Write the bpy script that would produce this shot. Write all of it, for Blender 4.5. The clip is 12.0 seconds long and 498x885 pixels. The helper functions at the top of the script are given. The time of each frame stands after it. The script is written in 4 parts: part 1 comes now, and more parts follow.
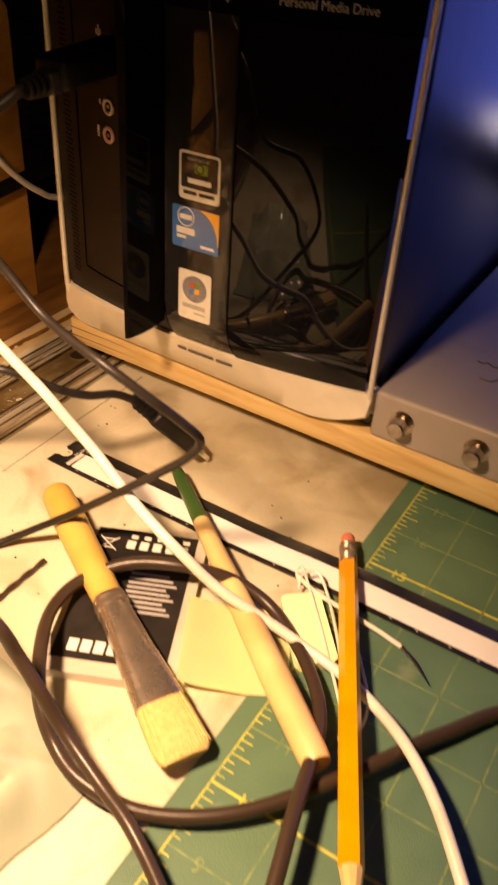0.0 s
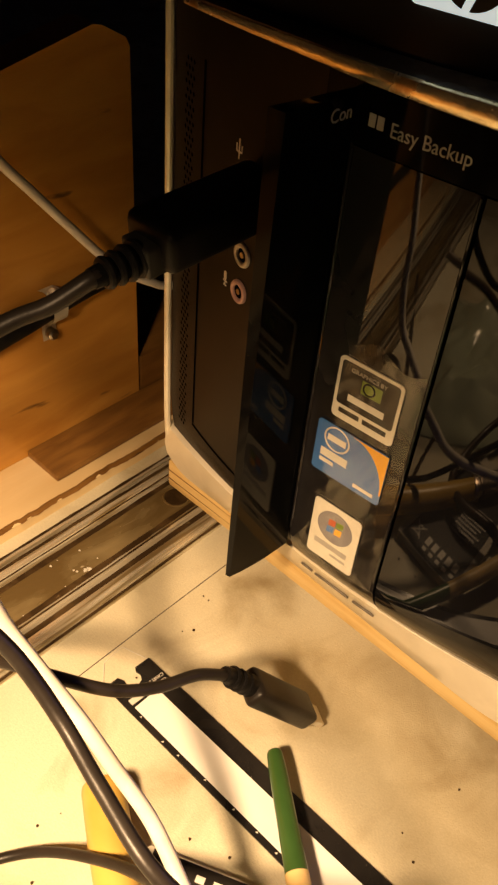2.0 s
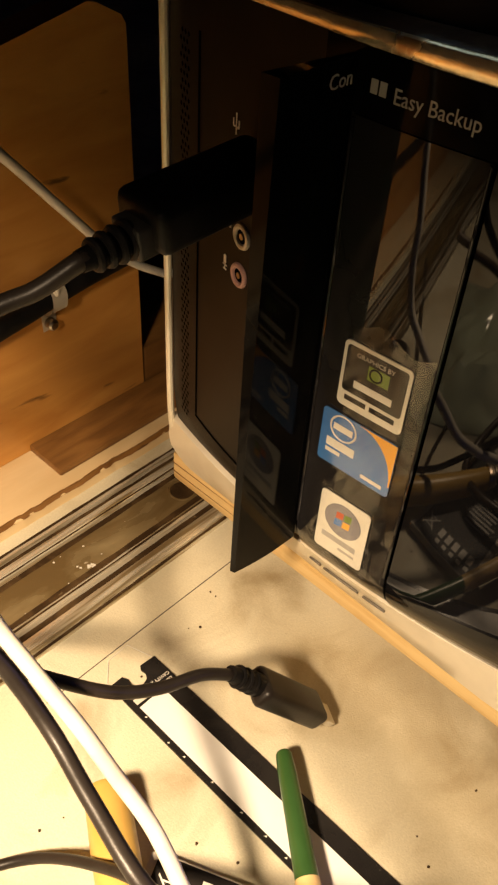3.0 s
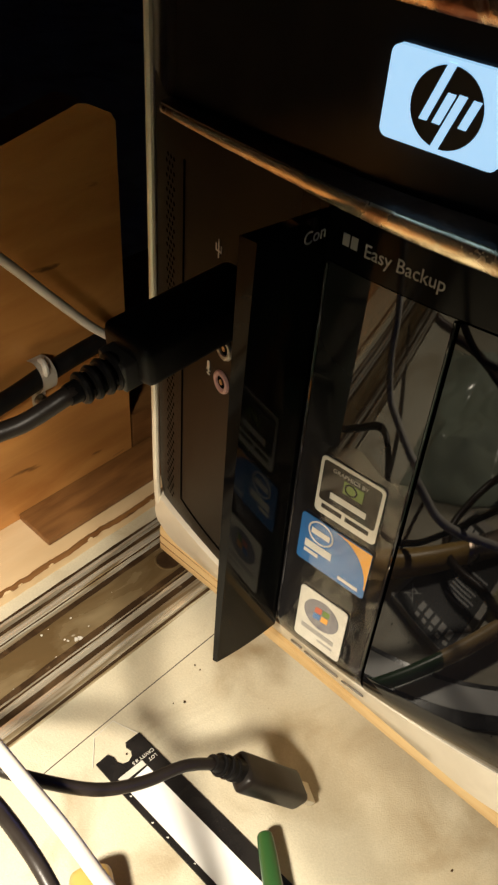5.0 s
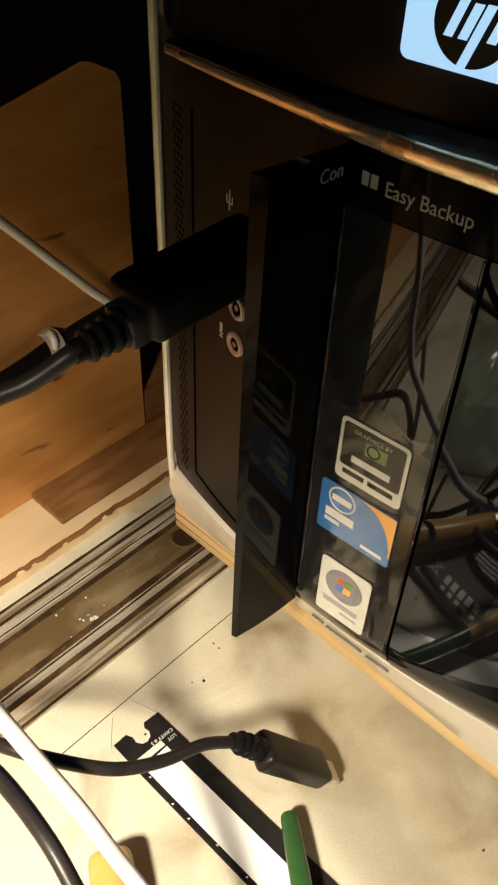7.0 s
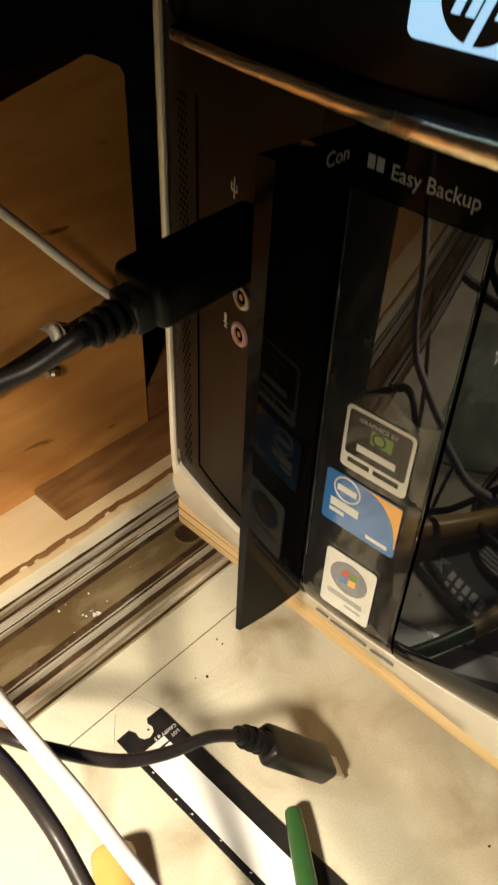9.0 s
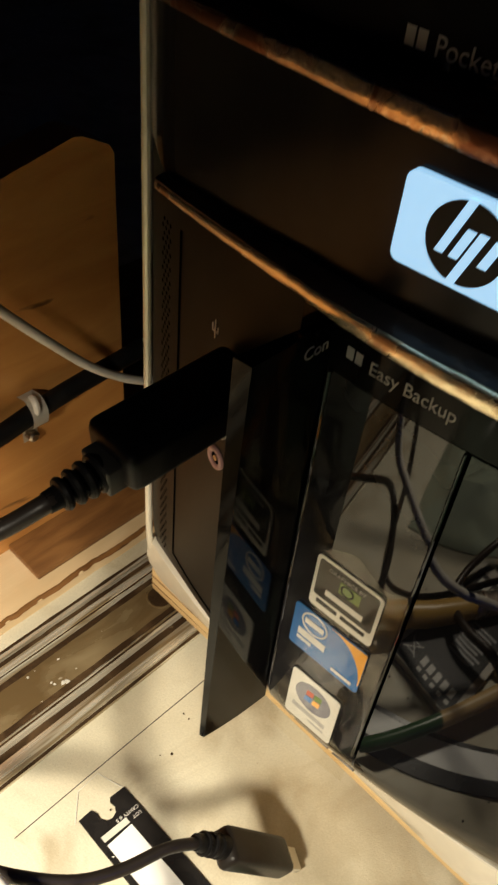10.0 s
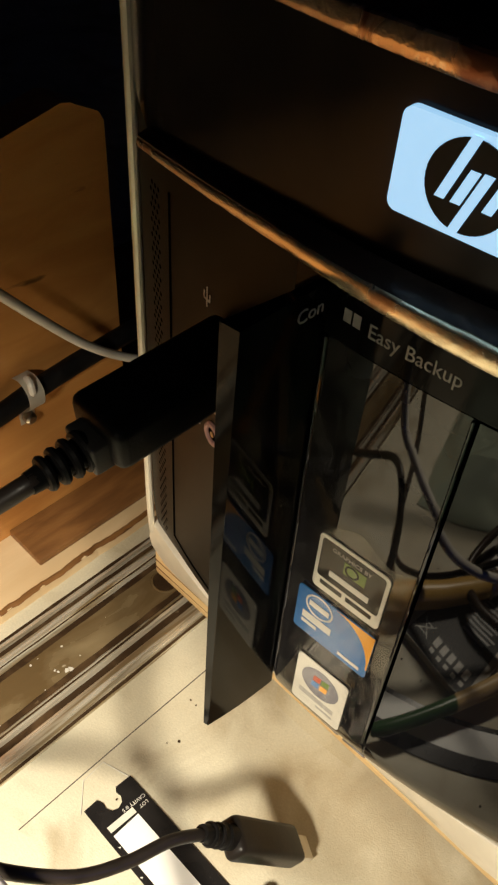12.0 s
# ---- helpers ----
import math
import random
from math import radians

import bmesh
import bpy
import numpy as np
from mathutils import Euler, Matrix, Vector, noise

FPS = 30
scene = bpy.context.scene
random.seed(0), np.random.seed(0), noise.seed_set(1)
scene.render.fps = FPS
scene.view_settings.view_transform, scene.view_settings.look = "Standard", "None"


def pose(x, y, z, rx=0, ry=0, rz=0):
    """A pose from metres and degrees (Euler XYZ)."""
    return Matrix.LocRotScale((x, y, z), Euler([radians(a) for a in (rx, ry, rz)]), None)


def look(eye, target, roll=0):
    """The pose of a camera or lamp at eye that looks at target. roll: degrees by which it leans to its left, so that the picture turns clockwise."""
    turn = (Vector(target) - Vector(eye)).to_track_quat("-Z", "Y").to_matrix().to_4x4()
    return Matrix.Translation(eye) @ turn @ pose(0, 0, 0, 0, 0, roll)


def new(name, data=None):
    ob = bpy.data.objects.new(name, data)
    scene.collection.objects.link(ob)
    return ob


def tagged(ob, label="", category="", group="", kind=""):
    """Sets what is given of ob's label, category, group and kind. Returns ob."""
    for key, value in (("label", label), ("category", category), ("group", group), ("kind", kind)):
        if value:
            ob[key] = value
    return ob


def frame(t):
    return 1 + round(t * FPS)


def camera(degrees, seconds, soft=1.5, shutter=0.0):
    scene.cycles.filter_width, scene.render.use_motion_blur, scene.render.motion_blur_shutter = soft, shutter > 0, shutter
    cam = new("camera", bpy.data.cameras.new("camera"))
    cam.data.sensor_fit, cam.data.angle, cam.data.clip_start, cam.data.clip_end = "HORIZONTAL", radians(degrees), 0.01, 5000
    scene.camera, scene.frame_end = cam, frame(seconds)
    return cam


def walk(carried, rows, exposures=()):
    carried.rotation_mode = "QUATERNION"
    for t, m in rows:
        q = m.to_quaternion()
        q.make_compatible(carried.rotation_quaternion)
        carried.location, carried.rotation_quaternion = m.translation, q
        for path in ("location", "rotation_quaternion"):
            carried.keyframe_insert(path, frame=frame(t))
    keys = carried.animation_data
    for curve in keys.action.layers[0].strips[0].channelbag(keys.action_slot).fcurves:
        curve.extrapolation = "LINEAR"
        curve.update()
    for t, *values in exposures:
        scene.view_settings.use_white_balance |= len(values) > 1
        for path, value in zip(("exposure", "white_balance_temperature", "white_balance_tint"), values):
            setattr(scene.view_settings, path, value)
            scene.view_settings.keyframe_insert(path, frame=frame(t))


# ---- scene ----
cam = camera(34.0, 12.0, soft=2.3, shutter=0.4)
PATH = [
    (0, (0.299, -0.312, 0.258), (-0.486, 1.093, -0.929), 4.3),
    (0.1, (0.291, -0.303, 0.268), (-0.495, 1.071, -0.953), 4.5),
    (0.4, (0.274, -0.288, 0.275), (-0.561, 1.032, -0.974), 4.2),
    (0.5, (0.275, -0.293, 0.266), (-0.579, 1.052, -0.943), 3.9),
    (0.6, (0.273, -0.288, 0.267), (-0.598, 1.052, -0.936), 3.3),
    (0.8, (0.258, -0.269, 0.274), (-0.633, 1.053, -0.934), 4.1),
    (1, (0.233, -0.24, 0.285), (-0.671, 1.023, -0.974), 6.1),
    (1.2, (0.217, -0.218, 0.289), (-0.708, 1.01, -0.989), 7.3),
    (1.5, (0.2, -0.19, 0.278), (-0.733, 0.958, -1.067), 6.2),
    (2, (0.191, -0.177, 0.277), (-0.755, 0.969, -1.061), 5.7),
    (2.5, (0.185, -0.175, 0.279), (-0.792, 0.969, -1.039), 5.7),
    (3, (0.189, -0.169, 0.27), (-0.774, 0.943, -1.084), 4.1),
    (4.8, (0.18, -0.164, 0.296), (-0.78, 0.989, -1.027), 5.6),
    (5, (0.183, -0.161, 0.295), (-0.783, 0.986, -1.028), 4.8),
    (5.5, (0.185, -0.162, 0.288), (-0.802, 0.966, -1.037), 3.9),
    (6, (0.183, -0.16, 0.285), (-0.799, 0.96, -1.05), 3.3),
    (6.5, (0.182, -0.162, 0.284), (-0.807, 0.975, -1.031), 3.7),
    (7, (0.181, -0.158, 0.283), (-0.799, 0.948, -1.064), 2.8),
    (8.8, (0.185, -0.158, 0.275), (-0.822, 0.945, -1.055), 2.1),
    (9, (0.182, -0.16, 0.279), (-0.808, 0.95, -1.058), 2.7),
    (9.5, (0.174, -0.138, 0.31), (-0.814, 0.954, -1.043), 2.8),
    (9.8, (0.16, -0.134, 0.32), (-0.746, 0.99, -1.064), 7.0),
    (10, (0.162, -0.137, 0.311), (-0.766, 0.962, -1.078), 6.5),
    (10.5, (0.157, -0.13, 0.307), (-0.778, 0.922, -1.114), 5.1),
    (11, (0.16, -0.132, 0.305), (-0.769, 0.939, -1.105), 5.2),
    (11.5, (0.16, -0.132, 0.305), (-0.765, 0.944, -1.104), 5.2),
    (12, (0.161, -0.129, 0.302), (-0.77, 0.927, -1.118), 4.5),
]
EXPOSURES = [(0.0, -0.38, 8900, 34), (0.5, -0.62, 9700, 38), (1.0, -0.75, 10500, 42), (1.5, -0.45, 9700, 32), (2.0, -0.2, 8700, 21), (2.5, -0.14, 7600, 16), (3.0, -0.1, 6900, 15), (4.8, -0.02, 5350, 8), (9.0, -0.02, 5350, 6), (9.5, -0.05, 5250, 2), (10.0, -0.05, 5350, 5), (12.0, -0.05, 5350, 6)]
walk(cam, [(t, look(eye, target, roll)) for t, eye, target, roll in PATH], EXPOSURES)

# ---------------------------------------------------------------- light
world = bpy.data.worlds.new("world")
scene.world = world
world.use_nodes = True
world.node_tree.nodes["Background"].inputs[0].default_value = (1.0, 0.72, 0.45, 1)
world.node_tree.nodes["Background"].inputs[1].default_value = 0.011


def lamp(name, kind, power, colour, place, target=None, size=0.05):
    data = bpy.data.lights.new(name, kind)
    data.energy, data.color = power, colour
    if kind == "AREA":
        data.shape, data.size = "DISK", size
    else:
        data.shadow_soft_size = size
    ob = new(name, data)
    ob.matrix_world = look(place, target) if target else Matrix.Translation(place)
    return ob


# a shaded warm lamp hangs over the near edge of the bench
bulb = lamp("bench_lamp", "SPOT", 14.5, (1.0, 0.77, 0.50), (0.142, -0.275, 0.285), (0.110, -0.236, 0.0), 0.017)
bulb.data.spot_size, bulb.data.spot_blend = radians(116), 0.88


# ---------------------------------------------------------------- materials
def material(name, colour, rough=0.5, metal=0.0, colour2=None, scale=40.0, detail=6.0, lo=0.35, hi=0.65, bump=0.0, bump_scale=400.0,
             rough2=None, coat=0.0, stretch=None, spots=None, spot_scale=30.0, spot_at=0.62, stain=None, grain=0.0, per_object=0.0, glow=None, transmission=0.0, ior=1.5, spec=0.5):
    m = bpy.data.materials.new(name)
    m.use_nodes = True
    nt = m.node_tree
    n, l = nt.nodes, nt.links
    b = n["Principled BSDF"]
    b.inputs["Base Color"].default_value = (*colour, 1)
    b.inputs["Roughness"].default_value = rough
    b.inputs["Metallic"].default_value = metal
    b.inputs["Coat Weight"].default_value = coat
    b.inputs["Coat Roughness"].default_value = 0.04
    b.inputs["Transmission Weight"].default_value = transmission
    b.inputs["IOR"].default_value = ior
    b.inputs["Specular IOR Level"].default_value = spec
    if glow:
        b.inputs["Emission Color"].default_value = (*glow[0], 1)
        b.inputs["Emission Strength"].default_value = glow[1]
    co = n.new("ShaderNodeTexCoord")
    vec = co.outputs["Object"]
    if stretch:
        mp = n.new("ShaderNodeMapping")
        mp.inputs["Scale"].default_value = stretch
        l.new(vec, mp.inputs["Vector"])
        vec = mp.outputs["Vector"]

    def noise_tex(sc, det, dist=0.0):
        t = n.new("ShaderNodeTexNoise")
        t.inputs["Scale"].default_value, t.inputs["Detail"].default_value, t.inputs["Distortion"].default_value = sc, det, dist
        l.new(vec, t.inputs["Vector"])
        return t

    def ramp(src, a, c):
        r = n.new("ShaderNodeMapRange")
        r.inputs["From Min"].default_value, r.inputs["From Max"].default_value = a, c
        l.new(src, r.inputs["Value"])
        return r.outputs["Result"]

    def mix(fac, a, c):
        x = n.new("ShaderNodeMix")
        x.data_type = "RGBA"
        l.new(fac, x.inputs["Factor"])
        for sock, v in ((x.inputs["A"], a), (x.inputs["B"], c)):
            if isinstance(v, tuple):
                sock.default_value = (*v, 1)
            else:
                l.new(v, sock)
        return x.outputs["Result"]

    col = None
    if colour2:
        f = ramp(noise_tex(scale, detail, 0.6).outputs["Fac"], lo, hi)
        col = mix(f, colour, colour2)
        if rough2 is not None:
            rr = n.new("ShaderNodeMapRange")
            rr.inputs["To Min"].default_value, rr.inputs["To Max"].default_value = rough, rough2
            l.new(f, rr.inputs["Value"])
            l.new(rr.outputs["Result"], b.inputs["Roughness"])
    if spots:
        f2 = ramp(noise_tex(spot_scale, 4.0, 0.2).outputs["Fac"], spot_at, spot_at + 0.06)
        col = mix(f2, col or colour, spots)
    if stain:
        shade, st_scale, st_lo, st_hi = stain
        f3 = ramp(noise_tex(st_scale, 9.0, 0.8).outputs["Fac"], st_lo, st_hi)
        col = mix(f3, col or colour, shade)
    if grain:
        gr = n.new("ShaderNodeMapRange")
        gr.inputs["From Min"].default_value, gr.inputs["From Max"].default_value = 0.3, 0.7
        gr.inputs["To Min"].default_value, gr.inputs["To Max"].default_value = 1 - grain, 1 + grain
        l.new(noise_tex(1100.0, 3.0).outputs["Fac"], gr.inputs["Value"])
        gs = n.new("ShaderNodeHueSaturation")
        l.new(gr.outputs["Result"], gs.inputs["Value"])
        l.new(col, gs.inputs["Color"])
        col = gs.outputs["Color"]
    if per_object:
        info = n.new("ShaderNodeObjectInfo")
        hs = n.new("ShaderNodeHueSaturation")
        rr = n.new("ShaderNodeMapRange")
        rr.inputs["To Min"].default_value, rr.inputs["To Max"].default_value = 1 - per_object, 1 + per_object
        l.new(info.outputs["Random"], rr.inputs["Value"])
        l.new(rr.outputs["Result"], hs.inputs["Value"])
        if col:
            l.new(col, hs.inputs["Color"])
        else:
            hs.inputs["Color"].default_value = (*colour, 1)
        col = hs.outputs["Color"]
    if col:
        l.new(col, b.inputs["Base Color"])
    if bump:
        bn = n.new("ShaderNodeBump")
        bn.inputs["Strength"].default_value, bn.inputs["Distance"].default_value = bump, 0.0006
        l.new(noise_tex(bump_scale, 4.0).outputs["Fac"], bn.inputs["Height"])
        l.new(bn.outputs["Normal"], b.inputs["Normal"])
    return m


TABLE = material("worn_laminate", (0.62, 0.582, 0.450), 0.45, colour2=(0.50, 0.445, 0.315), scale=15, lo=0.40, hi=0.75, bump=0.26, bump_scale=1500, rough2=0.6, spots=(0.30, 0.23, 0.15), spot_scale=260, spot_at=0.74, stain=((0.31, 0.245, 0.140), 26.0, 0.52, 0.80), grain=0.06)


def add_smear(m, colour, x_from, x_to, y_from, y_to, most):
    """Blotchy shade painted into a surface's base colour, growing between two places across it."""
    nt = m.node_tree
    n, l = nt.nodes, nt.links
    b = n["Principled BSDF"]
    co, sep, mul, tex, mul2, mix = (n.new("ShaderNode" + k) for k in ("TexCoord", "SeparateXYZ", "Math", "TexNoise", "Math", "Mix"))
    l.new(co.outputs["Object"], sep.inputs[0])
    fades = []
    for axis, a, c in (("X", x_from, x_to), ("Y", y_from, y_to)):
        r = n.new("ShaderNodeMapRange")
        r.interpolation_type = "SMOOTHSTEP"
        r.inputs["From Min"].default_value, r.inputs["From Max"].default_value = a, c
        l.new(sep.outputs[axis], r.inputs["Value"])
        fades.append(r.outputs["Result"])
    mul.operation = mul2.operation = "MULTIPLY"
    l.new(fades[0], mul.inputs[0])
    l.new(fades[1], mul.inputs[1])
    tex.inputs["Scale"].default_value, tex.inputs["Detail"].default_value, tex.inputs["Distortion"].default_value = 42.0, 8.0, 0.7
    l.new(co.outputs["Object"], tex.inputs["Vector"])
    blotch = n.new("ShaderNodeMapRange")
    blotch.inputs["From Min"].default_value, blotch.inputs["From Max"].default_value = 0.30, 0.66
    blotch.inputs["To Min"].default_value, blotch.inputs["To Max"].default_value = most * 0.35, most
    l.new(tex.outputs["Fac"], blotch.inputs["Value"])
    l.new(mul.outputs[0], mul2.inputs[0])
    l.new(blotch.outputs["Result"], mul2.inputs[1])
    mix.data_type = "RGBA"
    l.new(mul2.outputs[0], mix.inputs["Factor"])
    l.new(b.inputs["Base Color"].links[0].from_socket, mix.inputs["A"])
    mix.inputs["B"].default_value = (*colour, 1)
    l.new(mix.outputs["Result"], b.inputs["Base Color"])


# shade before the shelf plank and tower, put into the worktop's colour
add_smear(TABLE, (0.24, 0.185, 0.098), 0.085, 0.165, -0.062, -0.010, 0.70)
PINE = material("pine", (0.70, 0.52, 0.25), 0.5, colour2=(0.54, 0.35, 0.14), scale=26, lo=0.38, hi=0.72, bump=0.25, bump_scale=120, stretch=(1, 7, 9))
PLY = material("varnished_board", (0.60, 0.305, 0.080), 0.28, colour2=(0.43, 0.180, 0.040), scale=16, lo=0.3, hi=0.75, bump=0.15, bump_scale=160, stretch=(6, 1, 5), spots=(0.16, 0.07, 0.02), spot_scale=22, spot_at=0.68)
CLEAT = material("stained_cleat", (0.22, 0.105, 0.030), 0.42, colour2=(0.135, 0.060, 0.017), scale=30, lo=0.35, hi=0.7, bump=0.25, bump_scale=200, stretch=(6, 1, 6), spots=(0.08, 0.04, 0.015), spot_scale=40, spot_at=0.70)
DARKWOOD = material("brown_stained_wood", (0.22, 0.11, 0.04), 0.5, colour2=(0.13, 0.06, 0.02), scale=30, bump=0.3, bump_scale=200, stretch=(6, 1, 6))
PIANO = material("piano_black_plastic", (0.012, 0.0115, 0.012), 0.018, colour2=(0.016, 0.015, 0.016), scale=60, rough2=0.035, spec=0.34)
SMOKED = material("smoked_black_plastic", (0.004, 0.004, 0.005), 0.016, colour2=(0.006, 0.006, 0.007), scale=60, rough2=0.035, spec=0.23)
FLAP = material("black_door_plastic", (0.0022, 0.0022, 0.0026), 0.05, colour2=(0.0032, 0.0032, 0.0036), scale=60, rough2=0.10, spec=0.06)
SATIN = material("satin_black_plastic", (0.014, 0.012, 0.012), 0.12, colour2=(0.018, 0.016, 0.015), scale=60, rough2=0.18, spec=0.14)
MATT = material("dark_grey_plastic", (0.010, 0.008, 0.006), 0.44, spec=0.15, colour2=(0.013, 0.0105, 0.008), scale=90, bump=0.12, bump_scale=2500)
COLLAR = material("dark_grey_collar", (0.040, 0.037, 0.033), 0.38, spec=0.3, colour2=(0.030, 0.028, 0.025), scale=90, bump=0.1, bump_scale=1500)
CASE = material("black_painted_steel", (0.012, 0.012, 0.014), 0.22, colour2=(0.018, 0.018, 0.02), scale=50, bump=0.1, bump_scale=1800)
SILVER = material("satin_silver_plastic", (0.80, 0.74, 0.60), 0.30, metal=0.18, colour2=(0.72, 0.66, 0.53), scale=60, bump=0.05, bump_scale=1500)
GILT = material("gilt_lip", (0.88, 0.75, 0.50), 0.24, metal=0.85, colour2=(0.50, 0.33, 0.18), scale=110, lo=0.54, hi=0.64, rough2=0.36, bump=0.3, bump_scale=300)
LEDGETOP = material("dark_brown_ledge", (0.060, 0.032, 0.020), 0.30, colour2=(0.13, 0.075, 0.045), scale=90, lo=0.5, hi=0.7, spec=0.25, bump=0.3, bump_scale=420)
CHROME = material("worn_copper_trim", (0.74, 0.56, 0.36), 0.20, metal=0.85, colour2=(0.22, 0.10, 0.055), scale=95, lo=0.46, hi=0.58, rough2=0.34, bump=0.45, bump_scale=420)
CHANNEL = material("track_residue", (0.115, 0.078, 0.034), 0.22, spec=0.3, colour2=(0.24, 0.19, 0.105), scale=45, lo=0.45, hi=0.72, bump=0.35, bump_scale=240, rough2=0.4, spots=(0.50, 0.44, 0.33), spot_scale=150, spot_at=0.70, stretch=(1, 0.5, 1))
PALEPINE = material("pale_pine", (0.74, 0.58, 0.35), 0.5, colour2=(0.62, 0.45, 0.24), scale=14, lo=0.35, hi=0.75, bump=0.2, bump_scale=140, stretch=(5, 1, 5))
ALU = material("dirty_aluminium", (0.76, 0.71, 0.58), 0.24, metal=0.55, colour2=(0.30, 0.235, 0.130), scale=420, lo=0.46, hi=0.62, bump=0.3, bump_scale=300, rough2=0.40, stretch=(1.0, 0.04, 1.0), spots=(0.13, 0.085, 0.04), spot_scale=260, spot_at=0.64)
DIRT = material("dried_dirt", (0.035, 0.020, 0.009), 0.65, spec=0.12, colour2=(0.095, 0.058, 0.026), scale=70, lo=0.45, hi=0.75, bump=0.5, bump_scale=500, spots=(0.24, 0.18, 0.10), spot_scale=110, spot_at=0.72)
STEEL = material("painted_grey_steel", (0.40, 0.355, 0.315), 0.46, metal=0.05, colour2=(0.34, 0.30, 0.265), scale=18, bump=0.08, bump_scale=1400, spots=(0.27, 0.235, 0.20), spot_scale=50, spot_at=0.72)
NICKEL = material("nickel", (0.52, 0.46, 0.38), 0.28, metal=1.0, colour2=(0.36, 0.30, 0.23), scale=150)
RUBBER = material("black_rubber", (0.005, 0.005, 0.005), 0.46, spec=0.14, colour2=(0.011, 0.010, 0.010), scale=120, bump=0.1, bump_scale=1500)
CORD = material("black_cord", (0.014, 0.011, 0.009), 0.38, spec=0.25, colour2=(0.024, 0.019, 0.016), scale=80, bump=0.08, bump_scale=900)
BROWNCORD = material("brown_black_cord", (0.042, 0.026, 0.017), 0.34, spec=0.35, colour2=(0.040, 0.026, 0.018), scale=70, bump=0.08, bump_scale=900)
WHITECORD = material("white_cord", (0.74, 0.70, 0.62), 0.36, colour2=(0.62, 0.57, 0.48), scale=60, bump=0.06, bump_scale=900)
WHITE = material("white_film", (0.82, 0.82, 0.80), 0.38, colour2=(0.78, 0.77, 0.74), scale=40)
INK = material("black_print", (0.012, 0.011, 0.011), 0.22, colour2=(0.02, 0.018, 0.017), scale=80, spots=(0.30, 0.27, 0.22), spot_scale=420, spot_at=0.74)
PRINT = material("white_print", (0.70, 0.68, 0.63), 0.5)
GREYPRINT = material("grey_print", (0.36, 0.35, 0.34), 0.45)
DARKPRINT = material("dark_print", (0.10, 0.085, 0.07), 0.5)
MAT = material("green_vinyl", (0.078, 0.165, 0.098), 0.55, colour2=(0.060, 0.130, 0.080), scale=30, bump=0.3, bump_scale=1600, spots=(0.13, 0.19, 0.12), spot_scale=45, spot_at=0.66)
YELLOW = material("yellow_print", (0.55, 0.52, 0.08), 0.5, colour2=(0.38, 0.40, 0.10), scale=260, lo=0.4, hi=0.6)
BAMBOO = material("yellow_lacquered_wood", (0.60, 0.39, 0.11), 0.34, colour2=(0.50, 0.31, 0.075), scale=30, stretch=(1, 1, 1), bump=0.08, bump_scale=400)
RAWWOOD = material("pale_handle_wood", (0.68, 0.49, 0.23), 0.42, colour2=(0.56, 0.38, 0.16), scale=40, bump=0.12, bump_scale=500)
GREEN = material("green_dipped_paint", (0.026, 0.075, 0.018), 0.28, colour2=(0.034, 0.095, 0.026), scale=60)
FERRULE = material("tarnished_ferrule", (0.56, 0.47, 0.39), 0.24, metal=0.9, colour2=(0.40, 0.31, 0.24), scale=90, lo=0.4, hi=0.7, rough2=0.36)
BRISTLE = material("tan_bristle", (0.64, 0.46, 0.18), 0.6, colour2=(0.52, 0.36, 0.13), scale=500, stretch=(1, 1, 1), bump=0.6, bump_scale=1600)
PENCIL = material("orange_pencil_paint", (0.85, 0.33, 0.015), 0.28, colour2=(0.80, 0.28, 0.01), scale=60, coat=0.3)
PINK = material("pink_eraser", (0.70, 0.20, 0.13), 0.8, colour2=(0.55, 0.15, 0.10), scale=180, bump=0.3, bump_scale=900)
NOTE = material("pale_yellow_paper", (0.86, 0.83, 0.50), 0.75, colour2=(0.82, 0.79, 0.47), scale=30, bump=0.1, bump_scale=900)
BATTERY = material("battery_grey_plastic", (0.50, 0.46, 0.39), 0.4, colour2=(0.43, 0.39, 0.33), scale=50)
LABELBLACK = material("black_label", (0.014, 0.012, 0.011), 0.42, spec=0.2, colour2=(0.022, 0.019, 0.017), scale=90)
BLUE = material("blue_sticker", (0.035, 0.14, 0.42), 0.25, colour2=(0.045, 0.17, 0.46), scale=90, coat=0.6)
ORANGE = material("amber_sticker", (0.75, 0.36, 0.03), 0.25, coat=0.6)
STICKWHITE = material("silver_white_sticker", (0.68, 0.66, 0.60), 0.28, colour2=(0.60, 0.58, 0.52), scale=90, coat=0.6)
LIME = material("green_sticker_print", (0.12, 0.20, 0.02), 0.3)
GREYBLUE = material("round_emblem", (0.20, 0.20, 0.24), 0.25, colour2=(0.12, 0.12, 0.16), scale=120, coat=0.6)
RED = material("red_print", (0.45, 0.08, 0.03), 0.3)
PINKRING = material("pink_jack_plastic", (0.46, 0.27, 0.24), 0.3)
GREYRING = material("grey_jack_plastic", (0.50, 0.47, 0.42), 0.3)
HOLE = material("dark_hole", (0.002, 0.002, 0.002), 0.8, spec=0.0)
GLOWWHITE = material("backlit_badge", (0.55, 0.70, 0.80), 0.25, colour2=(0.50, 0.64, 0.74), scale=60, glow=((0.52, 0.74, 0.88), 0.85))
BAG = material("frosted_bag", (0.40, 0.455, 0.35), 0.12, colour2=(0.50, 0.55, 0.43), scale=18, lo=0.4, hi=0.62, transmission=0.18, ior=1.4, bump=0.35, bump_scale=60, spec=0.9)
WALLPAINT = material("dark_painted_wall", (0.17, 0.14, 0.12), 0.8, colour2=(0.14, 0.115, 0.10), scale=5, bump=0.2, bump_scale=200)
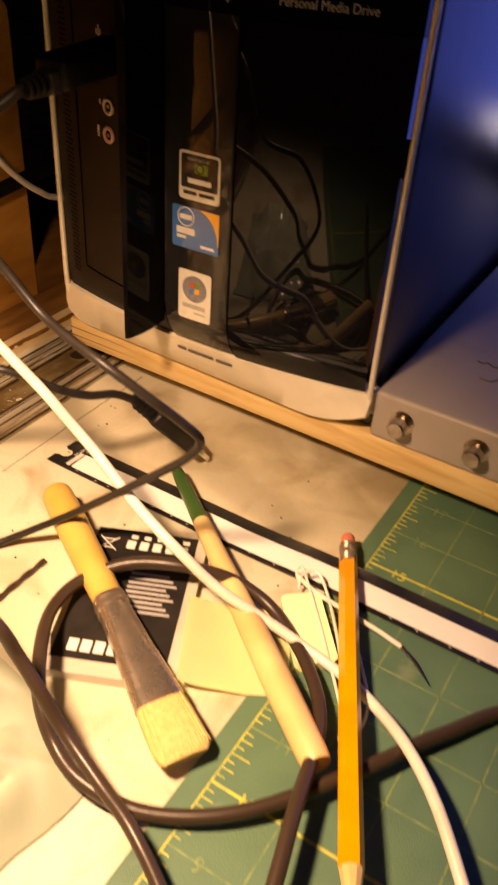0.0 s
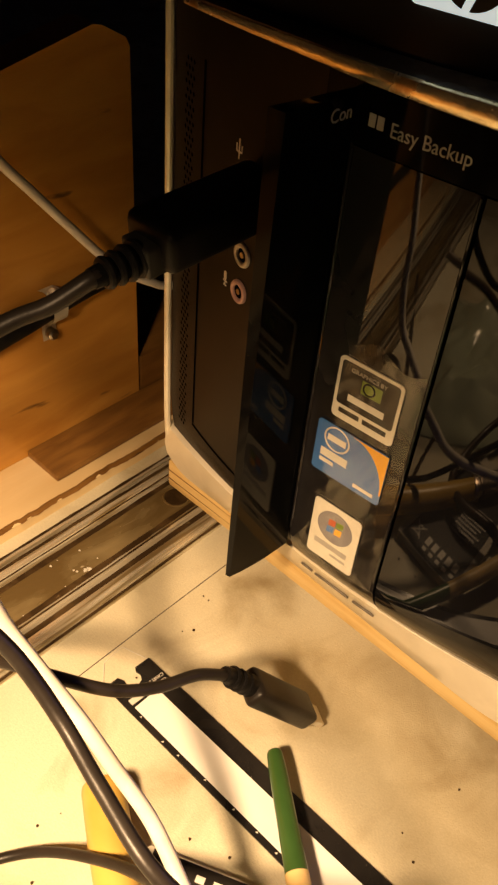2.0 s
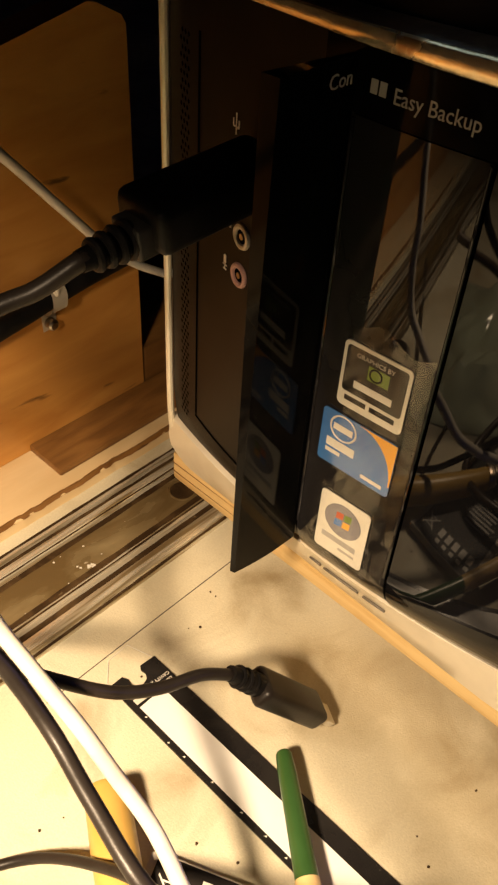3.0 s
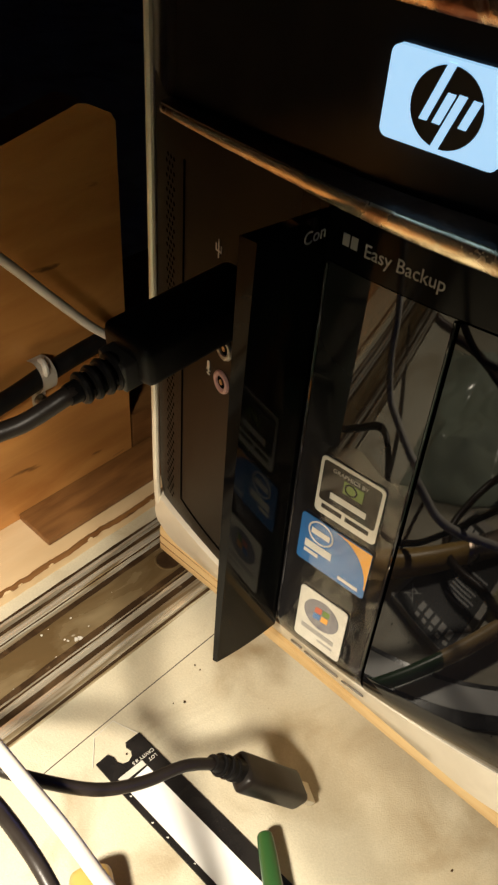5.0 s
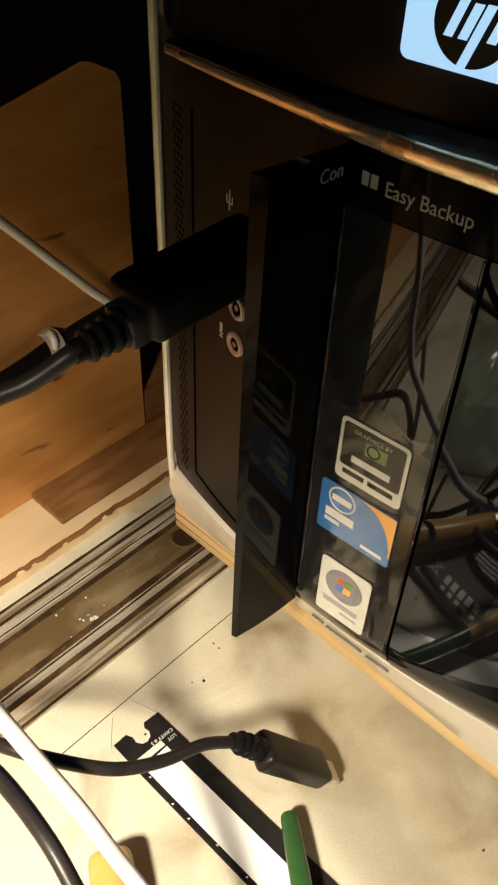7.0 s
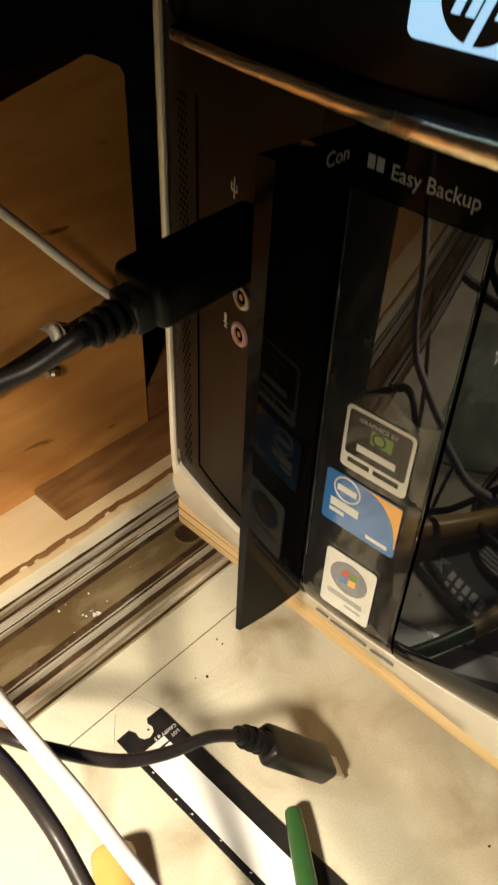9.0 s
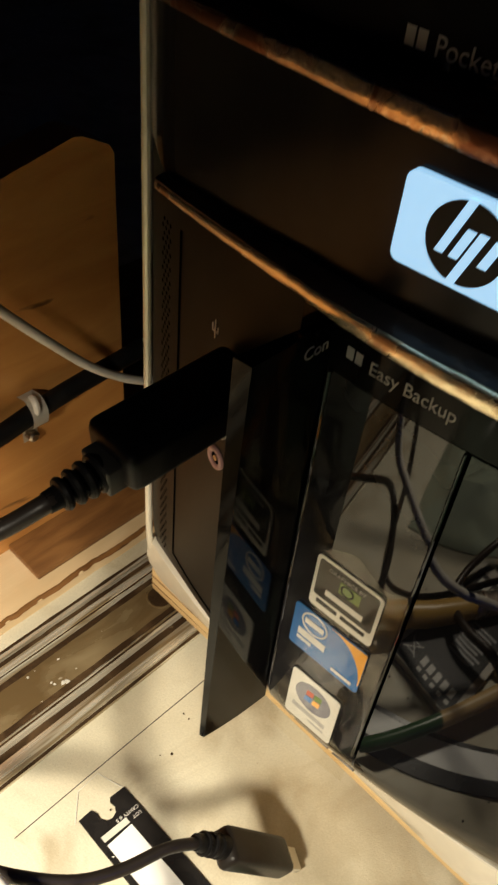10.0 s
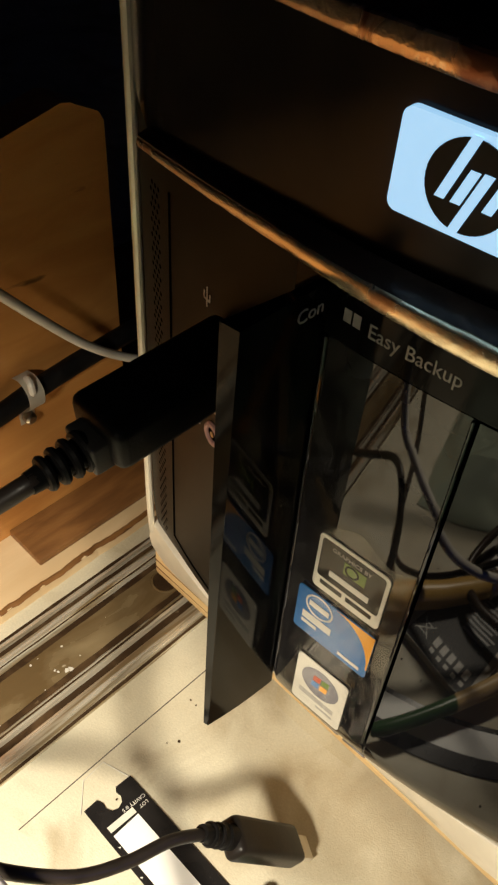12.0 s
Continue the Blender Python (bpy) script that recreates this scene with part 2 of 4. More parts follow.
PLASTER = material("ceiling_paint", (0.45, 0.42, 0.37), 0.8, colour2=(0.40, 0.37, 0.33), scale=4, bump=0.2, bump_scale=150)
NAVYSCREEN = material("screen_glass", (0.02, 0.03, 0.10), 0.2, glow=((0.08, 0.17, 1.0), 2.5))
SCREENWHITE = material("screen_window", (0.3, 0.3, 0.3), 0.2, glow=((0.75, 0.85, 1.0), 5.0))
DIMLINE = material("faded_yellow_print", (0.20, 0.27, 0.11), 0.5, colour2=(0.11, 0.19, 0.09), scale=200, lo=0.4, hi=0.6)


# ---------------------------------------------------------------- mesh helpers
def mesh_of(name, bm, mat, smooth=True, angle=35):
    me = bpy.data.meshes.new(name)
    bmesh.ops.recalc_face_normals(bm, faces=bm.faces[:])
    lim = math.cos(radians(angle))
    for f in bm.faces:
        f.smooth = smooth
    if smooth:
        for e in bm.edges:
            if len(e.link_faces) == 2:
                e.smooth = e.link_faces[0].normal.dot(e.link_faces[1].normal) > lim
    bm.to_mesh(me)
    bm.free()
    me.materials.append(mat)
    return me


def part(name, bm, mat, parent=None, label="", smooth=True):
    """One mesh object in world places, under a thing or a part."""
    ob = new(name, mesh_of(name, bm, mat, smooth))
    if parent is not None:
        hang(ob, parent)
    if label:
        tagged(ob, label)
    return ob


def hang(ob, parent):
    bpy.context.view_layer.update()
    ob.parent = parent
    ob.matrix_parent_inverse = parent.matrix_world.inverted()


def thing(name, place, label, category, group=""):
    ob = new(name)
    ob.location = place
    ob.empty_display_size = 0.01
    bpy.context.view_layer.update()
    return tagged(ob, label, category, group)


def box(x0, x1, y0, y1, z0, z1, bevel=0.0, seg=2, bm=None, m=None):
    b = bmesh.new()
    bmesh.ops.create_cube(b, size=1)
    for v in b.verts:
        v.co = Vector(((x0 + x1) / 2 + v.co.x * (x1 - x0), (y0 + y1) / 2 + v.co.y * (y1 - y0), (z0 + z1) / 2 + v.co.z * (z1 - z0)))
    if bevel:
        bmesh.ops.bevel(b, geom=b.edges[:], offset=bevel, segments=seg, affect="EDGES", profile=0.5)
    if m is not None:
        b.transform(m)
    return b if bm is None else merge(bm, b)


def merge(bm, other):
    me = bpy.data.meshes.new("tmp")
    other.to_mesh(me)
    other.free()
    bm.from_mesh(me)
    bpy.data.meshes.remove(me)
    return bm


def smooth_line(points, steps=8):
    """A Catmull-Rom line through the points."""
    p = [Vector(q) for q in points]
    p = [2 * p[0] - p[1]] + p + [2 * p[-1] - p[-2]]
    out = []
    for a, b, c, d in zip(p, p[1:], p[2:], p[3:]):
        for k in range(steps):
            t = k / steps
            out.append(0.5 * (2 * b + (c - a) * t + (2 * a - 5 * b + 4 * c - d) * t * t + (3 * b - a - 3 * c + d) * t ** 3))
    return out + [p[-2]]


def tube(points, radius, sides=12, steps=8, caps=True, flat=1.0, bm=None, straight=False):
    """A round bar along a line; radius: one number, or one for each given point."""
    line = [Vector(q) for q in points] if straight else smooth_line(points, steps)
    radii = radius if isinstance(radius, (list, tuple)) else [radius] * len(points)
    bm = bm or bmesh.new()
    rings, side = [], None
    for i, q in enumerate(line):
        t = (line[min(i + 1, len(line) - 1)] - line[max(i - 1, 0)]).normalized()
        if side is None:
            side = t.orthogonal().normalized() if abs(t.z) > 0.9 else t.cross(Vector((0, 0, 1))).normalized()
        side = (side - t * side.dot(t)).normalized()
        up = side.cross(t)
        u = i / max(len(line) - 1, 1) * (len(radii) - 1)
        a = min(int(u), len(radii) - 2) if len(radii) > 1 else 0
        r = radii[a] + (radii[min(a + 1, len(radii) - 1)] - radii[a]) * (u - a)
        rings.append([bm.verts.new(q + (side * math.cos(2 * math.pi * k / sides) + up * flat * math.sin(2 * math.pi * k / sides)) * r) for k in range(sides)])
    for r0, r1 in zip(rings, rings[1:]):
        for k in range(sides):
            bm.faces.new((r0[k], r0[(k + 1) % sides], r1[(k + 1) % sides], r1[k]))
    if caps:
        bm.faces.new(rings[0][::-1])
        bm.faces.new(rings[-1])
    return bm


def ring(centre, axis, r, thick, seg=28, sides=8, bm=None):
    """A torus."""
    bm = bm or bmesh.new()
    axis = Vector(axis).normalized()
    u = axis.orthogonal().normalized()
    w = axis.cross(u)
    loops = []
    for i in range(seg):
        a = 2 * math.pi * i / seg
        d = u * math.cos(a) + w * math.sin(a)
        loops.append([bm.verts.new(Vector(centre) + d * (r + thick * math.cos(2 * math.pi * k / sides)) + axis * thick * math.sin(2 * math.pi * k / sides)) for k in range(sides)])
    for i in range(seg):
        for k in range(sides):
            bm.faces.new((loops[i][k], loops[(i + 1) % seg][k], loops[(i + 1) % seg][(k + 1) % sides], loops[i][(k + 1) % sides]))
    return bm


def prism(outline, z0, z1, m=None, bm=None):
    """A flat outline (x, y) raised from z0 to z1, laid by m."""
    b = bmesh.new()
    low = [b.verts.new((x, y, z0)) for x, y in outline]
    high = [b.verts.new((x, y, z1)) for x, y in outline]
    b.faces.new(low[::-1])
    b.faces.new(high)
    for k in range(len(low)):
        b.faces.new((low[k], low[(k + 1) % len(low)], high[(k + 1) % len(low)], high[k]))
    if m is not None:
        b.transform(m)
    return b if bm is None else merge(bm, b)


def rounded(w, h, r, n=5, cx=0.0, cy=0.0):
    out = []
    for sx, sy, a0 in ((1, 1, 0), (-1, 1, 90), (-1, -1, 180), (1, -1, 270)):
        for k in range(n + 1):
            a = radians(a0 + 90 * k / n)
            out.append((cx + sx * (w / 2 - r) + r * math.cos(a), cy + sy * (h / 2 - r) + r * math.sin(a)))
    return out


def disc(r, n=28, cx=0.0, cy=0.0, sq=1.0):
    return [(cx + r * math.cos(2 * math.pi * k / n), cy + sq * r * math.sin(2 * math.pi * k / n)) for k in range(n)]


def letters(name, text, size, m, mat, parent=None, label="", deep=0.00006, stretch=1.0):
    data = bpy.data.curves.new(name, "FONT")
    data.body, data.size, data.extrude, data.align_x = text, size, deep, "LEFT"
    data.resolution_u = 3
    tmp = new("tmp_text", data)
    me = bpy.data.meshes.new_from_object(tmp.evaluated_get(bpy.context.evaluated_depsgraph_get()))
    bpy.data.objects.remove(tmp)
    bpy.data.curves.remove(data)
    me.transform(m @ Matrix.Diagonal((stretch, 1, 1, 1)))
    me.materials.clear()
    me.materials.append(mat)
    ob = new(name, me)
    if parent is not None:
        hang(ob, parent)
    if label:
        tagged(ob, label)
    return ob


# ---------------------------------------------------------------- the room and the bench
def structure(name, bm, mat, label):
    ob = part(name, bm, mat, None, label, smooth=False)
    return tagged(ob, label, kind="structure")


structure("wall_north", box(-1.3, 2.0, 0.75, 0.85, -0.8, 1.9), WALLPAINT, "dark painted wall behind the workbench")
structure("wall_south", box(-1.3, 2.0, -1.9, -1.8, -0.8, 1.9), WALLPAINT, "dark painted wall at the back of the room")
structure("wall_west", box(-1.4, -1.3, -1.9, 0.85, -0.8, 1.9), WALLPAINT, "dark painted side wall of the room")
structure("wall_east", box(2.0, 2.1, -1.9, 0.85, -0.8, 1.9), WALLPAINT, "dark painted side wall of the room")
structure("ceiling", box(-1.4, 2.1, -1.9, 0.85, 1.9, 2.0), PLASTER, "plain painted ceiling")
structure("floor", box(-1.4, 2.1, -1.9, 0.85, -0.85, -0.8), DARKWOOD, "dark wooden floor")

bench = thing("workbench", (0.4, 0.1, 0.0), "cream laminate workbench top, stained and scratched", "workbench")
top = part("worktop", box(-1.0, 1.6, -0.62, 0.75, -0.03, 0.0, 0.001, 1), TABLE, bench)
for lx in (-0.95, 1.50):
    for ly in (-0.58, 0.66):
        part("leg", box(lx, lx + 0.05, ly, ly + 0.05, -0.8, -0.03, 0.003, 1), DARKWOOD, bench)


def scored_line(points, name="scratch"):
    """A fine scored line in the worktop."""
    part(name, tube(points, 0.00022, sides=5, steps=3), DARKPRINT, top)


rnd = random.Random(21)
for k in range(34):
    sx, sy, r = rnd.uniform(0.03, 0.20), rnd.uniform(-0.20, -0.01), rnd.uniform(0.0002, 0.0006)
    out = [(sx + r * rnd.uniform(0.6, 1.3) * math.cos(a), sy + r * rnd.uniform(0.6, 1.3) * math.sin(a)) for a in [radians(60 * i) for i in range(6)]]
    part("speck", prism(out, 0.0, 0.0003), DIRT, top)
scored_line([(0.0425, -0.100, 0.0), (0.0425, -0.05, 0.0), (0.043, 0.012, 0.0)])


# dirty aluminium track let into the bench
def track():
    base = thing("aluminium_track", (0.0, -0.1, 0.0), "dirty aluminium sliding track with dried grime in its grooves", "track")
    prof = [(-0.024, 0.0), (-0.0235, 0.0028), (-0.0205, 0.003), (-0.0200, 0.0008), (-0.0175, 0.0008), (-0.0170, 0.0030), (-0.0140, 0.0030), (-0.0130, 0.0018), (-0.0100, 0.0014),
            (0.0070, 0.0014), (0.0095, 0.0018), (0.0105, 0.0032), (0.0130, 0.0032), (0.0138, 0.0008), (0.0170, 0.0008), (0.0178, 0.0034), (0.0190, 0.0040), (0.0240, 0.0036), (0.0256, 0.0)]
    bm = bmesh.new()
    ys = [-0.62 + 0.02 * k for k in range(64)]
    rows = [[bm.verts.new((x, y, z + (0.00012 * noise.noise(Vector((x * 90, y * 30, 1))) if 0 < i < len(prof) - 1 else 0))) for i, (x, z) in enumerate(prof)] for y in ys]
    for a, b in zip(rows, rows[1:]):
        for k in range(len(prof) - 1):
            bm.faces.new((a[k], a[k + 1], b[k + 1], b[k]))
    for r in (rows[0], rows[-1][::-1]):
        bm.faces.new(r)
    part("extrusion", bm, ALU, base)
    bm = bmesh.new()
    prev = None
    for k in range(200):
        y = -0.60 + 0.006 * k
        e = 0.0016 * noise.noise(Vector((y * 40, 0, 0))) + 0.0007 * noise.noise(Vector((y * 150, 4, 0)))
        f = 0.0016 * noise.noise(Vector((y * 35, 9, 0)))
        pair = (bm.verts.new((-0.0088 + f, y, 0.00155)), bm.verts.new((-0.001 + e, y, 0.0017)), bm.verts.new((0.0072 + e * 0.5, y, 0.0016)))
        if prev:
            bm.faces.new((prev[0], prev[1], pair[1], pair[0]))
            bm.faces.new((prev[1], prev[2], pair[2], pair[1]))
        prev = pair
    part("channel_residue", bm, CHANNEL, base, "olive-brown residue on the channel floor")
    # grime in the grooves, as thin uneven sheets
    for x0, x1, z in ((-0.0233, -0.0219, 0.0031), (-0.0200, -0.0172, 0.0012), (-0.0139, -0.0129, 0.0026), (0.0138, 0.0172, 0.0012), (-0.0112, -0.0085, 0.0017), (0.0068, 0.0096, 0.0020), (0.0112, 0.0121, 0.0034), (0.0244, 0.0258, 0.0026)):
        bm = bmesh.new()
        prev = None
        for k in range(160):
            y = -0.60 + 0.0075 * k
            j = 0.0002 * noise.noise(Vector((y * 60, x0 * 500, 0)))
            w = 0.0005 * noise.noise(Vector((y * 95, x0 * 900, 3)))
            pair = (bm.verts.new((x0 + w, y, z + j)), bm.verts.new((x1 - w, y, z - j)))
            if prev:
                bm.faces.new((prev[0], prev[1], pair[1], pair[0]))
            prev = pair
        part("grime", bm, DIRT, base, "brown grime packed in the groove")
    # round drain cup in the channel
    bm = ring((-0.0005, 0.006, 0.0016), (0, 0, 1), 0.0060, 0.0006, 24, 6)
    part("cup_rim", bm, CHANNEL, base)
    part("cup_floor", prism(disc(0.0058, 24, -0.0005, 0.006), 0.0014, 0.0017), DIRT, base)
    # pale flakes
    rnd = random.Random(5)
    for k in range(14):
        x, y = (0.005 + rnd.uniform(-0.003, 0.003), -0.052 + rnd.uniform(-0.004, 0.004)) if k < 4 else (rnd.uniform(-0.009, 0.007), -0.055 + rnd.uniform(-0.03, 0.035))
        r = rnd.uniform(0.0002, 0.0006) if k > 1 else 0.0013
        out = [(x + r * rnd.uniform(0.5, 1.1) * math.cos(a), y + r * rnd.uniform(0.5, 1.1) * math.sin(a)) for a in [radians(60 * i) for i in range(6)]]
        part("flake", prism(out, 0.0015, 0.0015 + r * 0.35), STICKWHITE, base, "pale chip of paint")
    return base


track()


# ---------------------------------------------------------------- wood at the side
def wooden_board():
    base = thing("upright_board", (-0.08, -0.15, 0.006), "upright varnished wooden board with a clipped top corner", "board")
    # side outline (y, z): the top edge falls away from its far corner, which is clipped
    edge = [(-0.62, 0.0064), (0.0385, 0.0064), (0.0375, 0.1780), (0.0355, 0.1815), (0.0245, 0.1872), (0.0205, 0.1880), (-0.030, 0.1768), (-0.62, 0.0960)]
    bm = bmesh.new()
    near = [bm.verts.new((-0.064, y, z)) for y, z in edge]
    far = [bm.verts.new((-0.079, y, z)) for y, z in edge]
    bm.faces.new(near)
    bm.faces.new(far[::-1])
    for k in range(len(edge)):
        bm.faces.new((near[k], far[k], far[(k + 1) % len(edge)], near[(k + 1) % len(edge)]))
    sharp = [e for e in bm.edges if len(e.link_faces) == 2 and e.calc_face_angle(0) > 1.0]
    bmesh.ops.bevel(bm, geom=sharp, offset=0.0016, segments=3, affect="EDGES", profile=0.5)
    part("panel", bm, PLY, base)
    part("cleat", box(-0.0638, -0.0405, -0.0310, 0.30, 0.0065, 0.0105, 0.0009, 2), CLEAT, base, "dark stained cleat")
    part("rear_cleat", box(-0.19, -0.0640, 0.0400, 0.30, 0.0065, 0.0300, 0.0012, 2), CLEAT, base, "dark stained cleat")
    return base


wooden_board()


def rough_plank():
    """A thin base plank whose near long edge is splintered."""
    bm = bmesh.new()
    rnd = random.Random(3)
    rows = []
    for k in range(180):
        y = -0.60 + 0.0056 * k
        e = 0.0009 * noise.noise(Vector((0, y * 55, 3))) + 0.0006 * noise.noise(Vector((2, y * 240, 3)))
        rows.append([bm.verts.new(p) for p in ((-0.20, y, 0.0), (-0.20, y, 0.0062), (-0.0335 + e, y, 0.0062), (-0.0322 + e * 1.3, y, 0.0050), (-0.0318 + e * 0.6, y, 0.0))])
    for a, b in zip(rows, rows[1:]):
        for k in range(4):
            bm.faces.new((a[k], b[k], b[k + 1], a[k + 1]))
    bm.faces.new(rows[0][::-1])
    bm.faces.new(rows[-1])
    ob = part("base_plank", bm, PALEPINE, None, "", smooth=False)
    # torn brown fibres along the edge
    bm = bmesh.new()
    prev = None
    for k in range(420):
        y = -0.45 + 0.0016 * k
        e = 0.0009 * noise.noise(Vector((0, y * 55, 3))) + 0.0006 * noise.noise(Vector((2, y * 240, 3)))
        w = 0.0005 + 0.0008 * max(-0.6, noise.noise(Vector((5, y * 45, 1)))) + 0.0004 * noise.noise(Vector((5, y * 420, 1)))
        pair = (bm.verts.new((-0.0336 - max(w, 0.0002) + e, y, 0.00632)), bm.verts.new((-0.0332 + e, y, 0.00635)), bm.verts.new((-0.0320 + e * 1.3, y, 0.0048)))
        if prev:
            bm.faces.new((prev[0], prev[1], pair[1], pair[0]))
            bm.faces.new((prev[1], prev[2], pair[2], pair[1]))
        prev = pair
    part("torn_edge", bm, CLEAT, ob, "torn brown edge")
    return tagged(ob, "thin pale wooden plank with a splintered edge", "plank")


rough_plank()


def cable_clip():
    base = thing("cable_clip", (-0.064, -0.012, 0.079), "small white plastic cable clip screwed to the board", "cable clip")
    line = [(-0.0632, -0.012, 0.0915), (-0.0575, -0.012, 0.0925), (-0.0530, -0.012, 0.0885), (-0.0535, -0.012, 0.0815), (-0.0580, -0.012, 0.0770), (-0.0628, -0.012, 0.0745), (-0.0630, -0.012, 0.0660)]
    bm = bmesh.new()
    sm = smooth_line(line, 5)
    prev = None
    for q in sm:
        cur = [bm.verts.new(q + Vector((0, d, 0))) for d in (-0.0036, 0.0036)]
        if prev:
            bm.faces.new((prev[0], prev[1], cur[1], cur[0]))
        prev = cur
    bmesh.ops.solidify(bm, geom=bm.faces[:], thickness=0.0013)
    part("strap", bm, WHITECORD, base)
    part("curl", ring((-0.0560, -0.0125, 0.0905), (0.25, 1, 0), 0.0030, 0.0014, 22, 8), WHITECORD, base)
    part("screw", tube([(-0.0632, -0.012, 0.0695), (-0.0600, -0.012, 0.0695), (-0.0592, -0.012, 0.0695)], [0.0026, 0.0026, 0.0016], straight=True), NICKEL, base, "small steel screw head")
    return base


cable_clip()

# ---------------------------------------------------------------- plank under the tower
shelf = thing("shelf_plank", (0.35, 0.15, 0.016), "pale pine plank carrying the computer tower", "plank")
bm = box(0.0, 0.95, 0.0, 0.42, 0.0148, 0.0300, 0.0012, 2)
for v in bm.verts:
    if v.co.y < 0.1:
        v.co.y -= 0.030 * min(v.co.x, 0.26)
part("board", bm, PINE, shelf)
for sx in (0.04, 0.84):
    part("support", box(sx, sx + 0.06, 0.10, 0.34, 0.0041, 0.0148, 0.001, 1), PINE, shelf)
# glue lines of its layers, showing along the cut edges
for z in (0.0196, 0.0244):
    part("glue_line", tube([(0.0001, 0.41, z), (0.0001, 0.0006, z), (0.0007, -0.0001, z), (0.070, -0.0004, z)], [0.00030, 0.00030, 0.00026, 0.00005], 6, 1, straight=True), DARKWOOD, shelf, "thin dark glue line")

# ---------------------------------------------------------------- computer tower
TX0, TX1, TMID = 0.0035, 0.1895, 0.0965


def front(x):
    return -0.0245 + 0.0205 * ((x - TMID) / 0.093) ** 2


def slope(x):
    return math.degrees(math.atan(2 * 0.0205 * (x - TMID) / 0.093 ** 2))


def facing(x, z, out=0.0):
    """Lays (right, up, out) on the tower's front at x, z."""
    return pose(x, front(x), z, 90, 0, slope(x)) @ Matrix.Translation((0, 0, out))


def swell(x):
    """How far the upper front stands out more than the lower, near its side."""
    if x < 0.029:
        return 0.0065 * max(0.0, (x - 0.006) / 0.023)
    return 0.0065 * max(0.0, 1 - (x - 0.029) / 0.05) ** 1.5


def curl(z):
    """The front draws back towards its foot."""
    return 1 - 0.40 * min(1.0, max(0.0, (0.076 - z) / 0.022)) ** 2


def bowed(x0, x1, z0, z1, out, deep, n=14, bevel=0.0006, upper=False):
    """A panel that follows the bowed front, proud by out, deep behind."""
    bm = bmesh.new()
    zs = [z0] + [z for z in (0.0575, 0.0610, 0.0645, 0.0680, 0.0720, 0.0760) if z0 + 0.001 < z < z1 - 0.001] + [z1]
    m = len(zs) + 2
    cols = []
    for k in range(n + 1):
        x = x0 + (x1 - x0) * k / n
        y = front(x) - out - (swell(x) if upper else 0.0)
        cols.append([bm.verts.new((x, front(x) * curl(z) + (y - front(x)), z)) for z in zs] + [bm.verts.new((x, y + deep, z1)), bm.verts.new((x, y + deep, z0))])
    for a, b in zip(cols, cols[1:]):
        for k in range(m):
            bm.faces.new((a[k], a[(k + 1) % m], b[(k + 1) % m], b[k]))
    bm.faces.new(cols[0][::-1])
    bm.faces.new(cols[-1])
    if bevel:
        sharp = [e for e in bm.edges if len(e.link_faces) == 2 and e.calc_face_angle(0) > 1.0]
        bmesh.ops.bevel(bm, geom=sharp, offset=bevel, segments=2, affect="EDGES", profile=0.5)
    return bm


def ledge_reach(x, most):
    """How far a ledge stands out from the front behind it."""
    u = min(1.0, max(0.0, (x - 0.012) / 0.120))
    back = min(1.0, max(0.0, (0.1868 - x) / 0.030))
    return 0.0022 + (most - 0.0022) * (u ** 1.1) * (0.45 + 0.55 * back)


def profile_bow(prof, x0, x1, most, n=24):
    """A ledge: a closed profile of (share of its reach, z) swept along the bowed front."""
    bm = bmesh.new()
    cols = []
    for k in range(n + 1):
        x = x0 + (x1 - x0) * k / n
        slim = 0.40 + 0.60 * min(1.0, (x - x0) / 0.09)
        reach = ledge_reach(x, most)
        wear = 0.00022 * noise.noise(Vector((x * 260, prof[0][1] * 90, 2)))
        cols.append([bm.verts.new((x, front(x) - swell(x) - (o * reach + (wear if o > 0.3 else 0.0)), prof[0][1] + (z - prof[0][1]) * slim)) for o, z in prof])
    m = len(prof)
    for a, b in zip(cols, cols[1:]):
        for k in range(m):
            bm.faces.new((a[k], a[(k + 1) % m], b[(k + 1) % m], b[k]))
    bm.faces.new(cols[0][::-1])
    bm.faces.new(cols[-1])
    return bm


tower = thing("computer_tower", (TMID, 0.15, 0.030), "black computer tower with glossy bowed front and silver edge trim", "computer")
part("case", box(TX0, TX1, 0.004, 0.415, 0.030, 0.445, 0.002, 2), CASE, tower)


CHIN_TOP = 0.0540


def chin_y(x, z):
    """Where the silver lip's slanting face lies."""
    top, low = front(x) * 0.60 - 0.0008, -0.0028 - 0.030 * x
    return top + (low - top) * (CHIN_TOP - z) / (CHIN_TOP - 0.0325)


